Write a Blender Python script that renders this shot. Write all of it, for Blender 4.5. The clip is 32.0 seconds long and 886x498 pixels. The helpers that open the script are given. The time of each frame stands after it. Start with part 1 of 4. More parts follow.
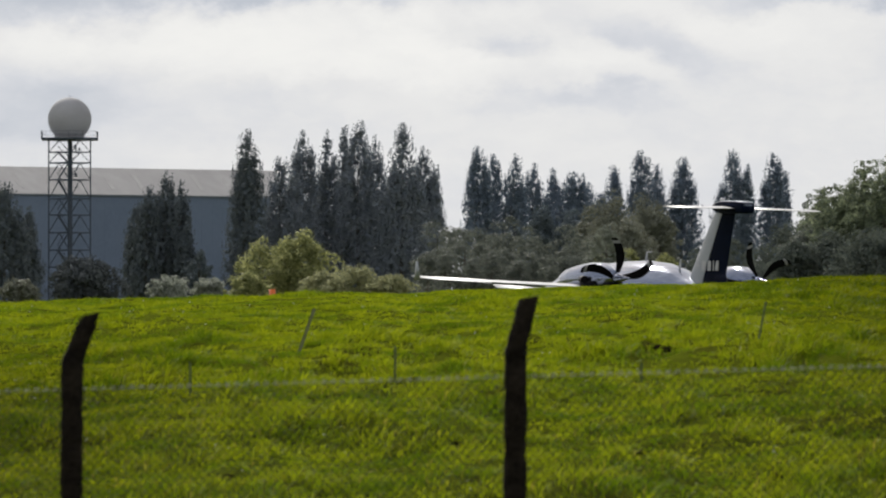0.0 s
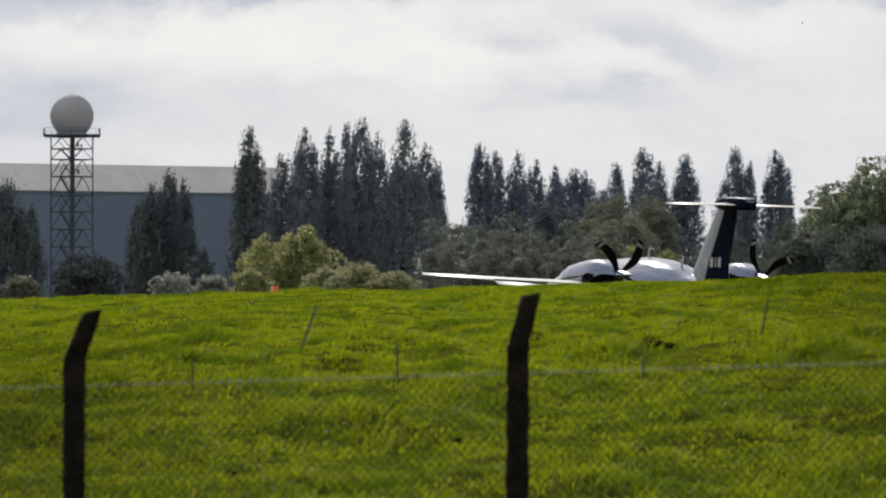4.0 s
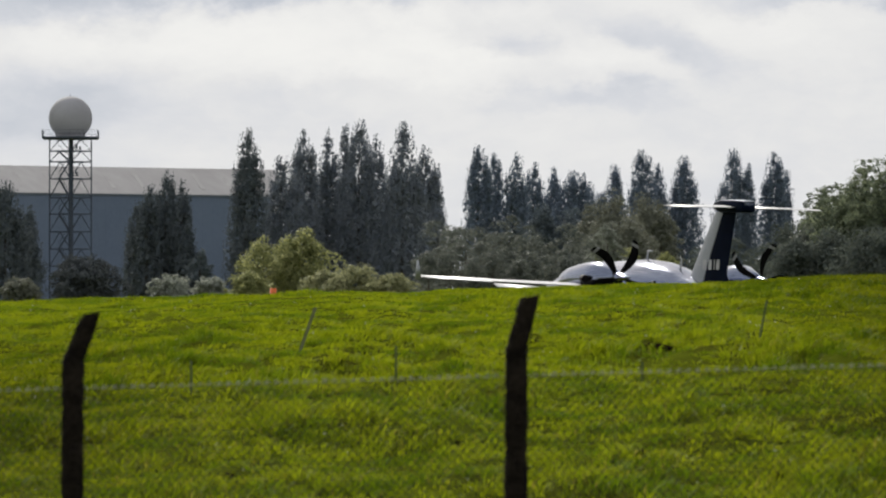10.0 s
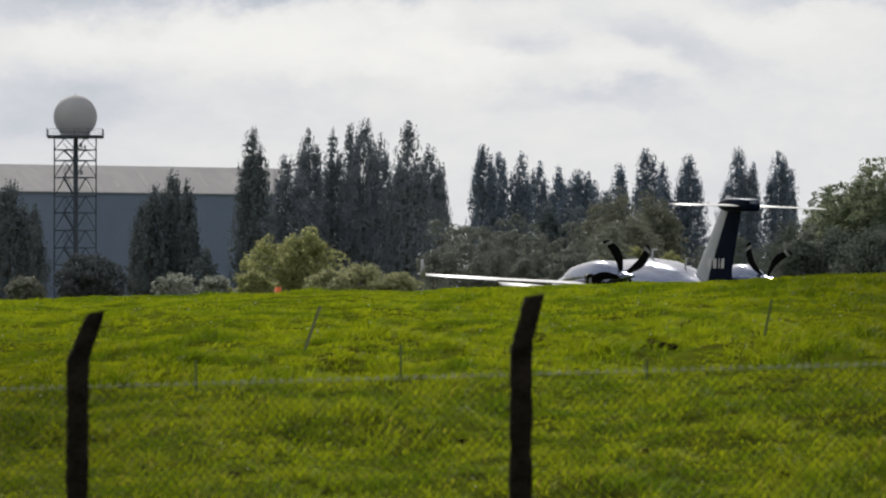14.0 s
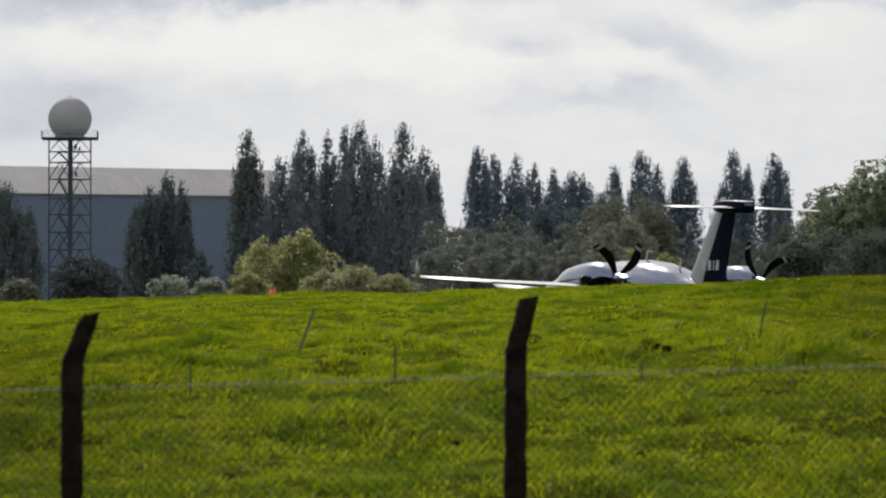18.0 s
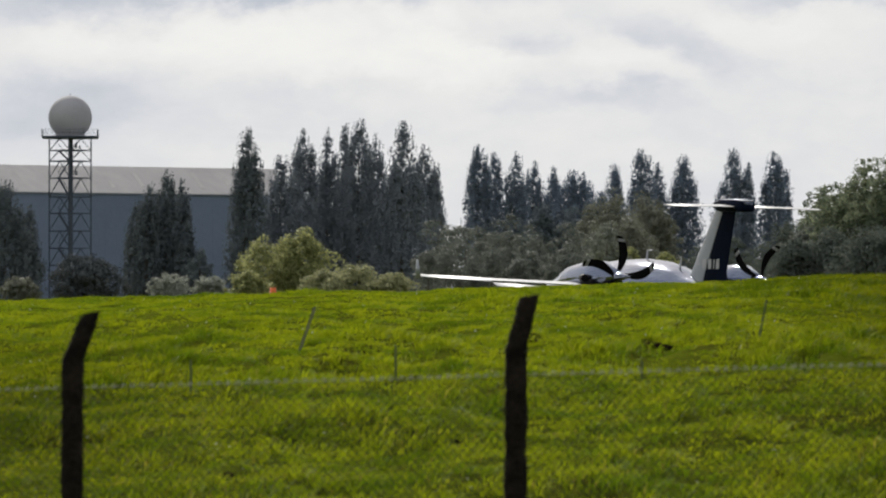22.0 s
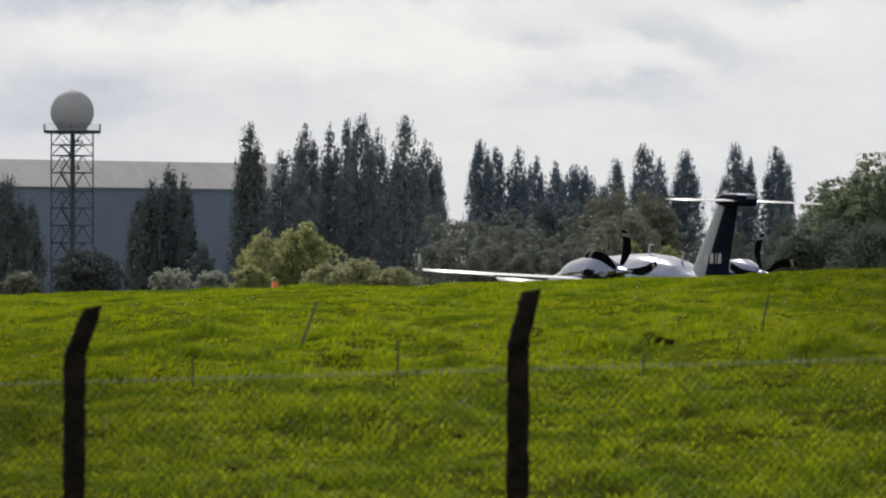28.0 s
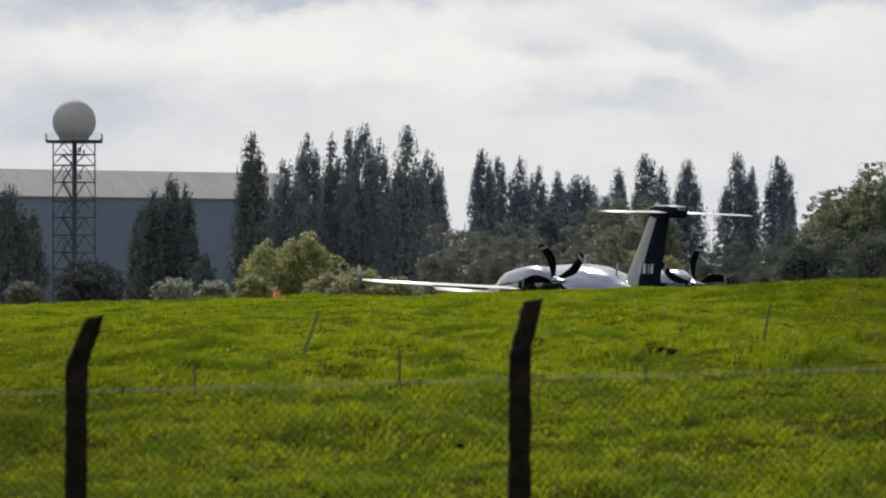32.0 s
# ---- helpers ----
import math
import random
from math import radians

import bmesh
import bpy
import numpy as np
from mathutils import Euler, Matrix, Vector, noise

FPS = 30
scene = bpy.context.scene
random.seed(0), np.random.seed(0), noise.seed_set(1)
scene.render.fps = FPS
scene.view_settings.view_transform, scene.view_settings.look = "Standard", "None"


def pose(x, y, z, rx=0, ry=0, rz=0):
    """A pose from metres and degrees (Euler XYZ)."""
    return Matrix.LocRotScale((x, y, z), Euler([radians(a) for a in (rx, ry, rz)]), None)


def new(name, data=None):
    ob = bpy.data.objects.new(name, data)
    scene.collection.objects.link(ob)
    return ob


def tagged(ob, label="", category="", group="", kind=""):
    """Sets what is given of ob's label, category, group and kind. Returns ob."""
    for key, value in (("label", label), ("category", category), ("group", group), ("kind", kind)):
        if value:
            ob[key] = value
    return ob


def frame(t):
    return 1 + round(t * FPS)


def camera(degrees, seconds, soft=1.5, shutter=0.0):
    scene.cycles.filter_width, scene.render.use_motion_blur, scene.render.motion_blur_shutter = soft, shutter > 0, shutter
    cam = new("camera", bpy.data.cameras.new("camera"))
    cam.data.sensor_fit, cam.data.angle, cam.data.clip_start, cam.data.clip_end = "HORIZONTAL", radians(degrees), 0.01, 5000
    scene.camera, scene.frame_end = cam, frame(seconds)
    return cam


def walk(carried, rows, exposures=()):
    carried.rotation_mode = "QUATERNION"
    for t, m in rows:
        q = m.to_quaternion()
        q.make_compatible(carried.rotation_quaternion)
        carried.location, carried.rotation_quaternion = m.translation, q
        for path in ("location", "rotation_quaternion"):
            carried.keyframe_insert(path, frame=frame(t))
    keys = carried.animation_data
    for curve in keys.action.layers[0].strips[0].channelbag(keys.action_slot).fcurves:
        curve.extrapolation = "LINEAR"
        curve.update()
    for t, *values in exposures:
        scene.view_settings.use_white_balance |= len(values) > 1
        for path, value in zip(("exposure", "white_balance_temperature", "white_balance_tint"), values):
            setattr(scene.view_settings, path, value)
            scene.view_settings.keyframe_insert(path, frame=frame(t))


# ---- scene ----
# The camera: a long lens on a tripod, nudged a little now and then.
# Rows: seconds, tilt, pan, roll in degrees.
cam = camera(8.47, 32.0, soft=2.1)
EYE = (0.0, 0.0, 1.7)
TRIPOD = [
    (0, 90.4060, 0.0000, 0.00), (0.5, 90.4060, 0.0027, 0.00), (1, 90.3977, 0.0069, 0.00), (1.5, 90.3770, 0.0138, 0.00),
    (2, 90.3770, 0.0138, 0.00), (2.5, 90.3854, 0.0124, 0.00), (3, 90.3855, 0.0138, 0.00), (3.5, 90.3770, 0.0220, 0.00),
    (5.5, 90.3730, 0.0192, 0.00), (6, 90.3963, 0.0124, 0.00), (6.5, 90.4032, 0.0124, 0.00), (7, 90.3978, 0.0083, 0.00),
    (7.5, 90.4118, 0.0028, 0.00), (8, 90.4324, 0.0028, 0.00), (8.5, 90.4407, -0.0001, 0.00), (9, 90.4253, -0.0001, 0.00),
    (9.5, 90.4089, 0.0055, 0.00), (10, 90.3963, 0.0084, 0.00), (10.5, 90.3896, 0.0124, 0.00), (11, 90.3909, 0.0084, 0.00),
    (11.5, 90.3764, 0.0206, -0.09), (12, 90.2144, 0.1120, -0.31), (12.5, 90.1546, 0.1908, -0.25), (13, 90.3262, 0.2690, -0.10),
    (13.5, 90.3728, 0.1614, 0.00), (14, 90.3841, 0.0539, 0.00), (14.5, 90.3896, -0.0042, 0.00), (16.5, 90.4296, -0.0277, 0.00),
    (17, 90.4351, -0.0195, 0.00), (17.5, 90.4212, -0.0111, 0.00), (18, 90.4019, 0.0027, 0.00), (18.5, 90.3923, 0.0124, 0.00),
    (19, 90.3647, 0.0152, 0.00), (19.5, 90.3495, 0.0124, 0.00), (20, 90.3480, 0.0179, 0.00), (20.5, 90.3743, 0.0192, 0.00),
    (21, 90.3896, 0.0192, 0.00), (21.5, 90.3963, 0.0124, 0.00), (22, 90.3896, 0.0054, 0.00), (22.5, 90.3909, 0.0041, 0.00),
    (23, 90.3909, 0.0014, 0.00), (23.5, 90.3771, 0.0013, 0.00), (24, 90.3813, 0.0013, 0.00), (24.5, 90.3855, 0.0041, 0.00),
    (25, 90.3963, 0.0124, 0.00), (25.5, 90.3896, 0.0124, 0.00), (27.5, 90.3412, 0.0290, 0.00), (28, 90.3371, 0.0247, 0.00),
    (28.5, 90.3412, 0.0261, 0.00), (29, 90.3660, 0.0165, 0.00), (29.5, 90.3674, 0.0206, 0.00), (30, 90.3565, 0.0206, 0.00),
    (30.5, 90.3481, 0.0234, 0.00), (31, 90.3811, 0.0233, 0.00), (31.5, 90.3991, 0.0138, 0.00), (32, 90.4296, 0.0428, 0.00),
]
walk(cam, [(t, pose(*EYE, tilt, 0, pan) @ pose(0, 0, 0, 0, 0, roll)) for t, tilt, pan, roll in TRIPOD], [(0.0, 0.0), (32.0, 0.0)])
cam.data.dof.use_dof = True
cam.data.dof.focus_distance = 200.0
cam.data.dof.aperture_fstop = 7.1

# ---- light ----
SUN_AZ, SUN_EL = radians(-14), radians(34)   # azimuth to the right of the view, elevation
world = bpy.data.worlds.new("sky")
scene.world = world
world.use_nodes = True
wn, wl = world.node_tree.nodes, world.node_tree.links
wn.clear()
w_out = wn.new("ShaderNodeOutputWorld")
w_bg = wn.new("ShaderNodeBackground")
w_sky = wn.new("ShaderNodeTexSky")
w_sky.sky_type = "NISHITA"
w_sky.sun_disc = False
w_sky.sun_elevation, w_sky.sun_rotation = SUN_EL, SUN_AZ
w_sky.air_density, w_sky.dust_density = 1.0, 2.5
w_tc = wn.new("ShaderNodeTexCoord")
w_map = wn.new("ShaderNodeMapping")
w_map.inputs["Scale"].default_value = (3.0, 3.0, 7.0)
w_noise = wn.new("ShaderNodeTexNoise")
w_noise.inputs["Scale"].default_value = 1.6
w_noise.inputs["Detail"].default_value = 7
w_ramp = wn.new("ShaderNodeValToRGB")
w_ramp.color_ramp.elements[0].position = 0.30
w_ramp.color_ramp.elements[0].color = (4.2, 4.4, 4.8, 1)
w_ramp.color_ramp.elements[1].position = 0.68
w_ramp.color_ramp.elements[1].color = (7.6, 7.6, 7.6, 1)
w_mix = wn.new("ShaderNodeMix")
w_mix.data_type = "RGBA"
w_mix.inputs[0].default_value = 0.8
wl.new(w_tc.outputs["Generated"], w_map.inputs[0])
wl.new(w_map.outputs[0], w_noise.inputs["Vector"])
wl.new(w_noise.outputs[0], w_ramp.inputs[0])
wl.new(w_sky.outputs[0], w_mix.inputs[6])
wl.new(w_ramp.outputs[0], w_mix.inputs[7])
wl.new(w_mix.outputs[2], w_bg.inputs[0])
w_bg.inputs[1].default_value = 0.1
wl.new(w_bg.outputs[0], w_out.inputs[0])

sun_data = bpy.data.lights.new("sun", "SUN")
sun_data.energy = 4.8
sun_data.angle = radians(2.0)
sun_data.color = (1.0, 0.95, 0.87)
sun = new("sun", sun_data)
SUN_DIR = Vector((math.sin(SUN_AZ) * math.cos(SUN_EL), math.cos(SUN_AZ) * math.cos(SUN_EL), math.sin(SUN_EL)))
sun.rotation_mode = "QUATERNION"
sun.rotation_quaternion = SUN_DIR.to_track_quat("Z", "Y")

# ---- materials ----


def nodes_of(name):
    m = bpy.data.materials.new(name)
    m.use_nodes = True
    n, l = m.node_tree.nodes, m.node_tree.links
    return m, n, l, n["Principled BSDF"]


def surface(name, dark, light, scale=4.0, rough=0.6, metal=0.0, bump=0.2, fine=30.0, coat=0.0, stretch=(1, 1, 1), spec=0.5):
    """Two colours mixed by a broad and a fine noise, with fine relief."""
    m, n, l, b = nodes_of(name)
    tc = n.new("ShaderNodeTexCoord")
    mp = n.new("ShaderNodeMapping")
    mp.inputs["Scale"].default_value = stretch
    l.new(tc.outputs["Object"], mp.inputs[0])
    broad = n.new("ShaderNodeTexNoise")
    broad.inputs["Scale"].default_value = scale
    broad.inputs["Detail"].default_value = 6
    small = n.new("ShaderNodeTexNoise")
    small.inputs["Scale"].default_value = fine
    small.inputs["Detail"].default_value = 4
    for k in (broad, small):
        l.new(mp.outputs[0], k.inputs["Vector"])
    mixf = n.new("ShaderNodeMix")
    mixf.inputs[0].default_value = 0.35
    l.new(broad.outputs[0], mixf.inputs[2])
    l.new(small.outputs[0], mixf.inputs[3])
    ramp = n.new("ShaderNodeValToRGB")
    ramp.color_ramp.elements[0].position, ramp.color_ramp.elements[1].position = 0.35, 0.65
    ramp.color_ramp.elements[0].color = (*dark, 1)
    ramp.color_ramp.elements[1].color = (*light, 1)
    l.new(mixf.outputs[0], ramp.inputs[0])
    l.new(ramp.outputs[0], b.inputs["Base Color"])
    b.inputs["Roughness"].default_value = rough
    b.inputs["Metallic"].default_value = metal
    b.inputs["Coat Weight"].default_value = coat
    b.inputs["Specular IOR Level"].default_value = spec
    if bump:
        bp = n.new("ShaderNodeBump")
        bp.inputs["Strength"].default_value = bump
        bp.inputs["Distance"].default_value = 0.02
        l.new(small.outputs[0], bp.inputs["Height"])
        l.new(bp.outputs[0], b.inputs["Normal"])
    return m


def foliage(name, dark, light, translucent=0.35, spot=0.25, rough=0.55, each=0.45):
    """Leaves: a colour of its own for every leaf and for every bough, some light passing through."""
    m, n, l, b = nodes_of(name)
    geo = n.new("ShaderNodeNewGeometry")
    tc = n.new("ShaderNodeTexCoord")
    noi = n.new("ShaderNodeTexNoise")
    noi.inputs["Scale"].default_value = spot
    noi.inputs["Detail"].default_value = 4
    l.new(tc.outputs["Object"], noi.inputs["Vector"])
    mixf = n.new("ShaderNodeMix")
    mixf.inputs[0].default_value = each
    l.new(noi.outputs[0], mixf.inputs[2])
    l.new(geo.outputs["Random Per Island"], mixf.inputs[3])
    ramp = n.new("ShaderNodeValToRGB")
    ramp.color_ramp.elements[0].position, ramp.color_ramp.elements[1].position = 0.25, 0.75
    ramp.color_ramp.elements[0].color = (*dark, 1)
    ramp.color_ramp.elements[1].color = (*light, 1)
    l.new(mixf.outputs[0], ramp.inputs[0])
    l.new(ramp.outputs[0], b.inputs["Base Color"])
    b.inputs["Roughness"].default_value = rough
    b.inputs["Specular IOR Level"].default_value = 0.04
    tr = n.new("ShaderNodeBsdfTranslucent")
    l.new(ramp.outputs[0], tr.inputs[0])
    mix = n.new("ShaderNodeMixShader")
    mix.inputs[0].default_value = translucent
    l.new(b.outputs[0], mix.inputs[1])
    l.new(tr.outputs[0], mix.inputs[2])
    l.new(mix.outputs[0], n["Material Output"].inputs[0])
    return m


# distance haze is painted into poplar, shrub and thicket leaf colours: paler, bluer
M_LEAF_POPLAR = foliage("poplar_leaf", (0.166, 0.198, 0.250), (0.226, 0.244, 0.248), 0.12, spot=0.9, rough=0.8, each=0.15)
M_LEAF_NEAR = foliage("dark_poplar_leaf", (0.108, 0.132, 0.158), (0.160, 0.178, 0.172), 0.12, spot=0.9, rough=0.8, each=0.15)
M_LEAF_FAR = foliage("hazed_far_poplar_leaf", (0.140, 0.180, 0.240), (0.190, 0.228, 0.268), 0.12, spot=0.9, rough=0.8, each=0.15)
M_LEAF_HAZED = foliage("hazed_shrub_leaf", (0.105, 0.132, 0.155), (0.160, 0.186, 0.190), 0.15, spot=0.35, rough=0.8)
M_LEAF_GREY = foliage("greyish_leaf", (0.062, 0.078, 0.080), (0.200, 0.212, 0.165), 0.38, spot=0.7, each=0.25)
M_LEAF_DULL = foliage("dull_olive_leaf", (0.150, 0.162, 0.135), (0.245, 0.250, 0.185), 0.22, spot=0.5, each=0.25)
M_LEAF_YELLOW = foliage("yellowing_leaf", (0.168, 0.188, 0.088), (0.450, 0.455, 0.198), 0.43, spot=0.6)
M_LEAF_OLIVE = foliage("olive_leaf", (0.205, 0.218, 0.118), (0.455, 0.455, 0.255), 0.44)
M_LEAF_PALE = foliage("pale_grey_leaf", (0.150, 0.168, 0.145), (0.300, 0.318, 0.255), 0.2, spot=0.6, each=0.25)
M_LEAF_SILVER = foliage("silvery_leaf", (0.18, 0.20, 0.165), (0.48, 0.50, 0.43), 0.38)
M_LEAF_DARK = foliage("dark_leaf", (0.078, 0.090, 0.100), (0.128, 0.138, 0.134), 0.08, rough=0.9)
M_LEAF_DEEP = foliage("deep_green_leaf", (0.084, 0.102, 0.096), (0.150, 0.168, 0.135), 0.25, spot=0.35, rough=0.8)
M_LEAF_TREE = foliage("tree_leaf", (0.098, 0.124, 0.098), (0.260, 0.296, 0.176), 0.42)
M_BARK = surface("bark", (0.05, 0.04, 0.03), (0.12, 0.10, 0.08), 3, 0.9, bump=0.8)
M_EARTH = surface("earth_and_grass", (0.042, 0.044, 0.006), (0.086, 0.110, 0.008), 0.5, 0.95, bump=0.6, fine=12, spec=0.0)
M_CONCRETE = surface("weathered_concrete", (0.006, 0.005, 0.004), (0.034, 0.026, 0.020), 7, 0.95, bump=1.0, fine=40, spec=0.08)
M_GALV = surface("galvanised_wire", (0.022, 0.022, 0.020), (0.05, 0.05, 0.045), 20, 0.7, 0.0, bump=0, spec=0.1)
# top wire painted brighter than the mesh, for the edge that catches light
M_SELVEDGE = surface("lit_wire", (0.24, 0.25, 0.17), (0.42, 0.42, 0.31), 20, 0.6, 0.0, bump=0)
M_STAKE_GREEN = surface("mossy_stake", (0.085, 0.11, 0.04), (0.15, 0.18, 0.075), 9, 0.8, 0.0, spec=0.1)
M_STAKE = surface("grey_steel_stake", (0.12, 0.135, 0.075), (0.20, 0.215, 0.13), 9, 0.8, 0.0, spec=0.1)
M_TOWER = surface("painted_steel_tower", (0.058, 0.072, 0.098), (0.092, 0.108, 0.140), 2, 0.7, 0.0, bump=0.1, spec=0.2)
M_RADOME = surface("radome_panel", (0.455, 0.44, 0.445), (0.565, 0.55, 0.555), 0.25, 0.8, bump=0.1, fine=3, spec=0.1)
# the dome's thin shell lets some daylight through
r_nodes, r_links = M_RADOME.node_tree.nodes, M_RADOME.node_tree.links
r_thin, r_mix = r_nodes.new("ShaderNodeBsdfTranslucent"), r_nodes.new("ShaderNodeMixShader")
r_thin.inputs[0].default_value = (0.60, 0.62, 0.68, 1)
r_mix.inputs[0].default_value = 0.35
r_links.new(r_nodes["Principled BSDF"].outputs[0], r_mix.inputs[1])
r_links.new(r_thin.outputs[0], r_mix.inputs[2])
r_links.new(r_mix.outputs[0], r_nodes["Material Output"].inputs[0])
M_ROOF = surface("pale_roof_sheet", (0.31, 0.30, 0.30), (0.39, 0.38, 0.38), 0.10, 0.8, bump=0.1, fine=0.5, stretch=(1.0, 0.3, 1.0), spec=0.1)
M_CLAD = surface("blue_grey_cladding", (0.162, 0.207, 0.290), (0.194, 0.242, 0.335), 0.10, 0.8, bump=0.1, fine=1.5)
M_CLAD_RIB = surface("cladding_seam", (0.145, 0.180, 0.224), (0.180, 0.214, 0.258), 0.2, 0.6, bump=0)
M_SILVER = surface("silver_aircraft_paint", (0.15, 0.18, 0.26), (0.28, 0.31, 0.40), 0.9, 0.10, 0.9, bump=1.0, fine=1.9, coat=0.4, stretch=(1.8, 0.16, 1.8))
for k in M_SILVER.node_tree.nodes:
    if k.type == "BUMP":
        k.inputs["Distance"].default_value = 0.045
M_WHITE = surface("white_aircraft_paint", (0.44, 0.44, 0.46), (0.56, 0.56, 0.57), 1.2, 0.5, 0.0, bump=0.02, fine=8, spec=0.25)
M_NAVY = surface("navy_aircraft_paint", (0.003, 0.006, 0.015), (0.006, 0.010, 0.026), 1.5, 0.35, 0.0, bump=0.05, spec=0.008)
M_FINGREY = surface("grey_aircraft_paint", (0.25, 0.275, 0.30), (0.34, 0.365, 0.39), 1.5, 0.3, 0.2, bump=0.02, spec=0.4)
M_BLADE = surface("black_blade", (0.004, 0.004, 0.0045), (0.008, 0.008, 0.008), 6, 0.6, bump=0.1, spec=0.02)
M_TIPWHITE = surface("pale_blade_band", (0.20, 0.20, 0.20), (0.30, 0.30, 0.30), 6, 0.5, bump=0)
M_BLACK = surface("sooty_metal", (0.005, 0.005, 0.005), (0.012, 0.011, 0.011), 8, 0.7, 0.0, bump=0.2, spec=0.1)
M_RUBBER = surface("tyre_rubber", (0.015, 0.015, 0.015), (0.03, 0.03, 0.03), 8, 0.85, bump=0.2)
M_ORANGE = surface("orange_marker_plastic", (0.75, 0.14, 0.03), (0.85, 0.20, 0.05), 6, 0.5, bump=0.1)
M_FEATHER = surface("dark_feathers", (0.10, 0.10, 0.11), (0.18, 0.175, 0.17), 20, 0.8, bump=0.2)

# ---- mesh helpers ----


def put(name, bm, material, smooth=False):
    me = bpy.data.meshes.new(name)
    bm.to_mesh(me)
    bm.free()
    for mt in (material if isinstance(material, (list, tuple)) else [material]):
        me.materials.append(mt)
    if smooth:
        me.polygons.foreach_set("use_smooth", np.ones(len(me.polygons), dtype=bool))
    return me


def part(name, bm, material, parent, label="", at=None, smooth=False):
    """One mesh object under a thing or a part."""
    ob = new(name, put(name, bm, material, smooth))
    ob.parent = parent
    if at is not None:
        ob.matrix_basis = at
    if label:
        ob["label"] = label
    return ob


def box(bm, sx, sy, sz, m=Matrix(), bevel=0.0):
    r = bmesh.ops.create_cube(bm, size=1.0, matrix=m @ Matrix.Diagonal((sx, sy, sz, 1)))
    if bevel:
        es = list({e for v in r["verts"] for e in v.link_edges})
        bmesh.ops.bevel(bm, geom=es, offset=bevel, segments=2, affect="EDGES", profile=0.6)


def rod(bm, a, b, r0, r1=None, sides=6):
    """A round bar from a to b."""
    a, b = Vector(a), Vector(b)
    d = b - a
    m = Matrix.Translation((a + b) / 2) @ d.to_track_quat("Z", "Y").to_matrix().to_4x4()
    bmesh.ops.create_cone(bm, cap_ends=True, segments=sides, radius1=r0, radius2=r0 if r1 is None else r1, depth=d.length, matrix=m)


def loft(bm, rings, close_ends=True):
    """A skin over rings of equal length; each ring is a list of points."""
    vs = [[bm.verts.new(p) for p in ring] for ring in rings]
    k = len(vs[0])
    for a, b in zip(vs, vs[1:]):
        for i in range(k):
            bm.faces.new((a[i], a[(i + 1) % k], b[(i + 1) % k], b[i]))
    if close_ends:
        bm.faces.new(vs[0][::-1])
        bm.faces.new(vs[-1])
    bmesh.ops.recalc_face_normals(bm, faces=bm.faces)


def soup(name, corners, material, sides):
    """A mesh of many loose faces: corners is an (n * sides, 3) array."""
    n = len(corners) // sides
    me = bpy.data.meshes.new(name)
    me.vertices.add(n * sides)
    me.vertices.foreach_set("co", np.asarray(corners, dtype=np.float32).ravel())
    me.loops.add(n * sides)
    me.loops.foreach_set("vertex_index", np.arange(n * sides, dtype=np.int32))
    me.polygons.add(n)
    me.polygons.foreach_set("loop_start", np.arange(n, dtype=np.int32) * sides)
    me.update(calc_edges=True)
    me.validate()
    me.materials.append(material)
    return me


def leaf_quads(pts, size, rng, up=0.0, face=None, loose=0.6):
    """A small bent quad of foliage at every point; face: the way in which it is turned, more or less."""
    n = len(pts)
    u = rng.normal(size=(n, 3))
    u[:, 2] += up
    if face is not None:
        f = face / (np.linalg.norm(face, axis=1)[:, None] + 1e-6) + rng.normal(size=(n, 3)) * loose
        f /= np.linalg.norm(f, axis=1)[:, None]
        u -= f * (u * f).sum(1)[:, None]
    else:
        f = rng.normal(size=(n, 3))
    u /= np.linalg.norm(u, axis=1)[:, None]
    v = np.cross(u, f)
    v /= np.linalg.norm(v, axis=1)[:, None]
    s = size * (0.6 + 0.8 * rng.random(n))[:, None]
    u, v = u * s * 0.75, v * s * 0.45
    return np.stack([pts - u, pts + v * 0.9 - u * 0.1, pts + u, pts - v], 1).reshape(-1, 3)


# ---- ground ----
CREST_X = np.array([-40, -12, -7.8, -5.3, -3.0, -0.8, 0.8, 1.9, 3.2, 4.5, 5.2, 6.1, 6.8, 7.8, 12, 40])
CREST_Z = np.array([1.30, 1.43, 1.455, 1.515, 1.58, 1.665, 1.70, 1.72, 1.765, 1.82, 1.85, 1.885, 1.91, 1.87, 1.85, 1.8])


def value_noise(x, y, seed):
    """Smooth noise between -1 and 1 with features one unit wide."""
    xi, yi = np.floor(x).astype(np.int64), np.floor(y).astype(np.int64)
    fx, fy = x - xi, y - yi
    fx, fy = fx * fx * (3 - 2 * fx), fy * fy * (3 - 2 * fy)

    def corner(a, b):
        h = (a * 374761393 + b * 668265263 + seed * 974634977) & 0xFFFFFFFF
        h = ((h ^ (h >> 13)) * 1274126177) & 0xFFFFFFFF
        return ((h ^ (h >> 16)) & 0xFFFF) / 32767.5 - 1

    top = corner(xi, yi) * (1 - fx) + corner(xi + 1, yi) * fx
    low = corner(xi, yi + 1) * (1 - fx) + corner(xi + 1, yi + 1) * fx
    return top * (1 - fy) + low * fy


def lumps(x, y):
    """Tussocks and hollows of a rough meadow."""
    s = 0.10 * value_noise(x / 2.6, y / 6.0, 1)
    s += 0.115 * value_noise(x / 1.1 + 0.2 * y, y / 2.0, 2)
    s += 0.055 * value_noise(x / 0.34, y / 0.9, 3)
    s += 0.05 * value_noise(x / 0.9, y / 3.2, 4)
    return s * np.interp(y, [72, 94], [1.05, 0.40])


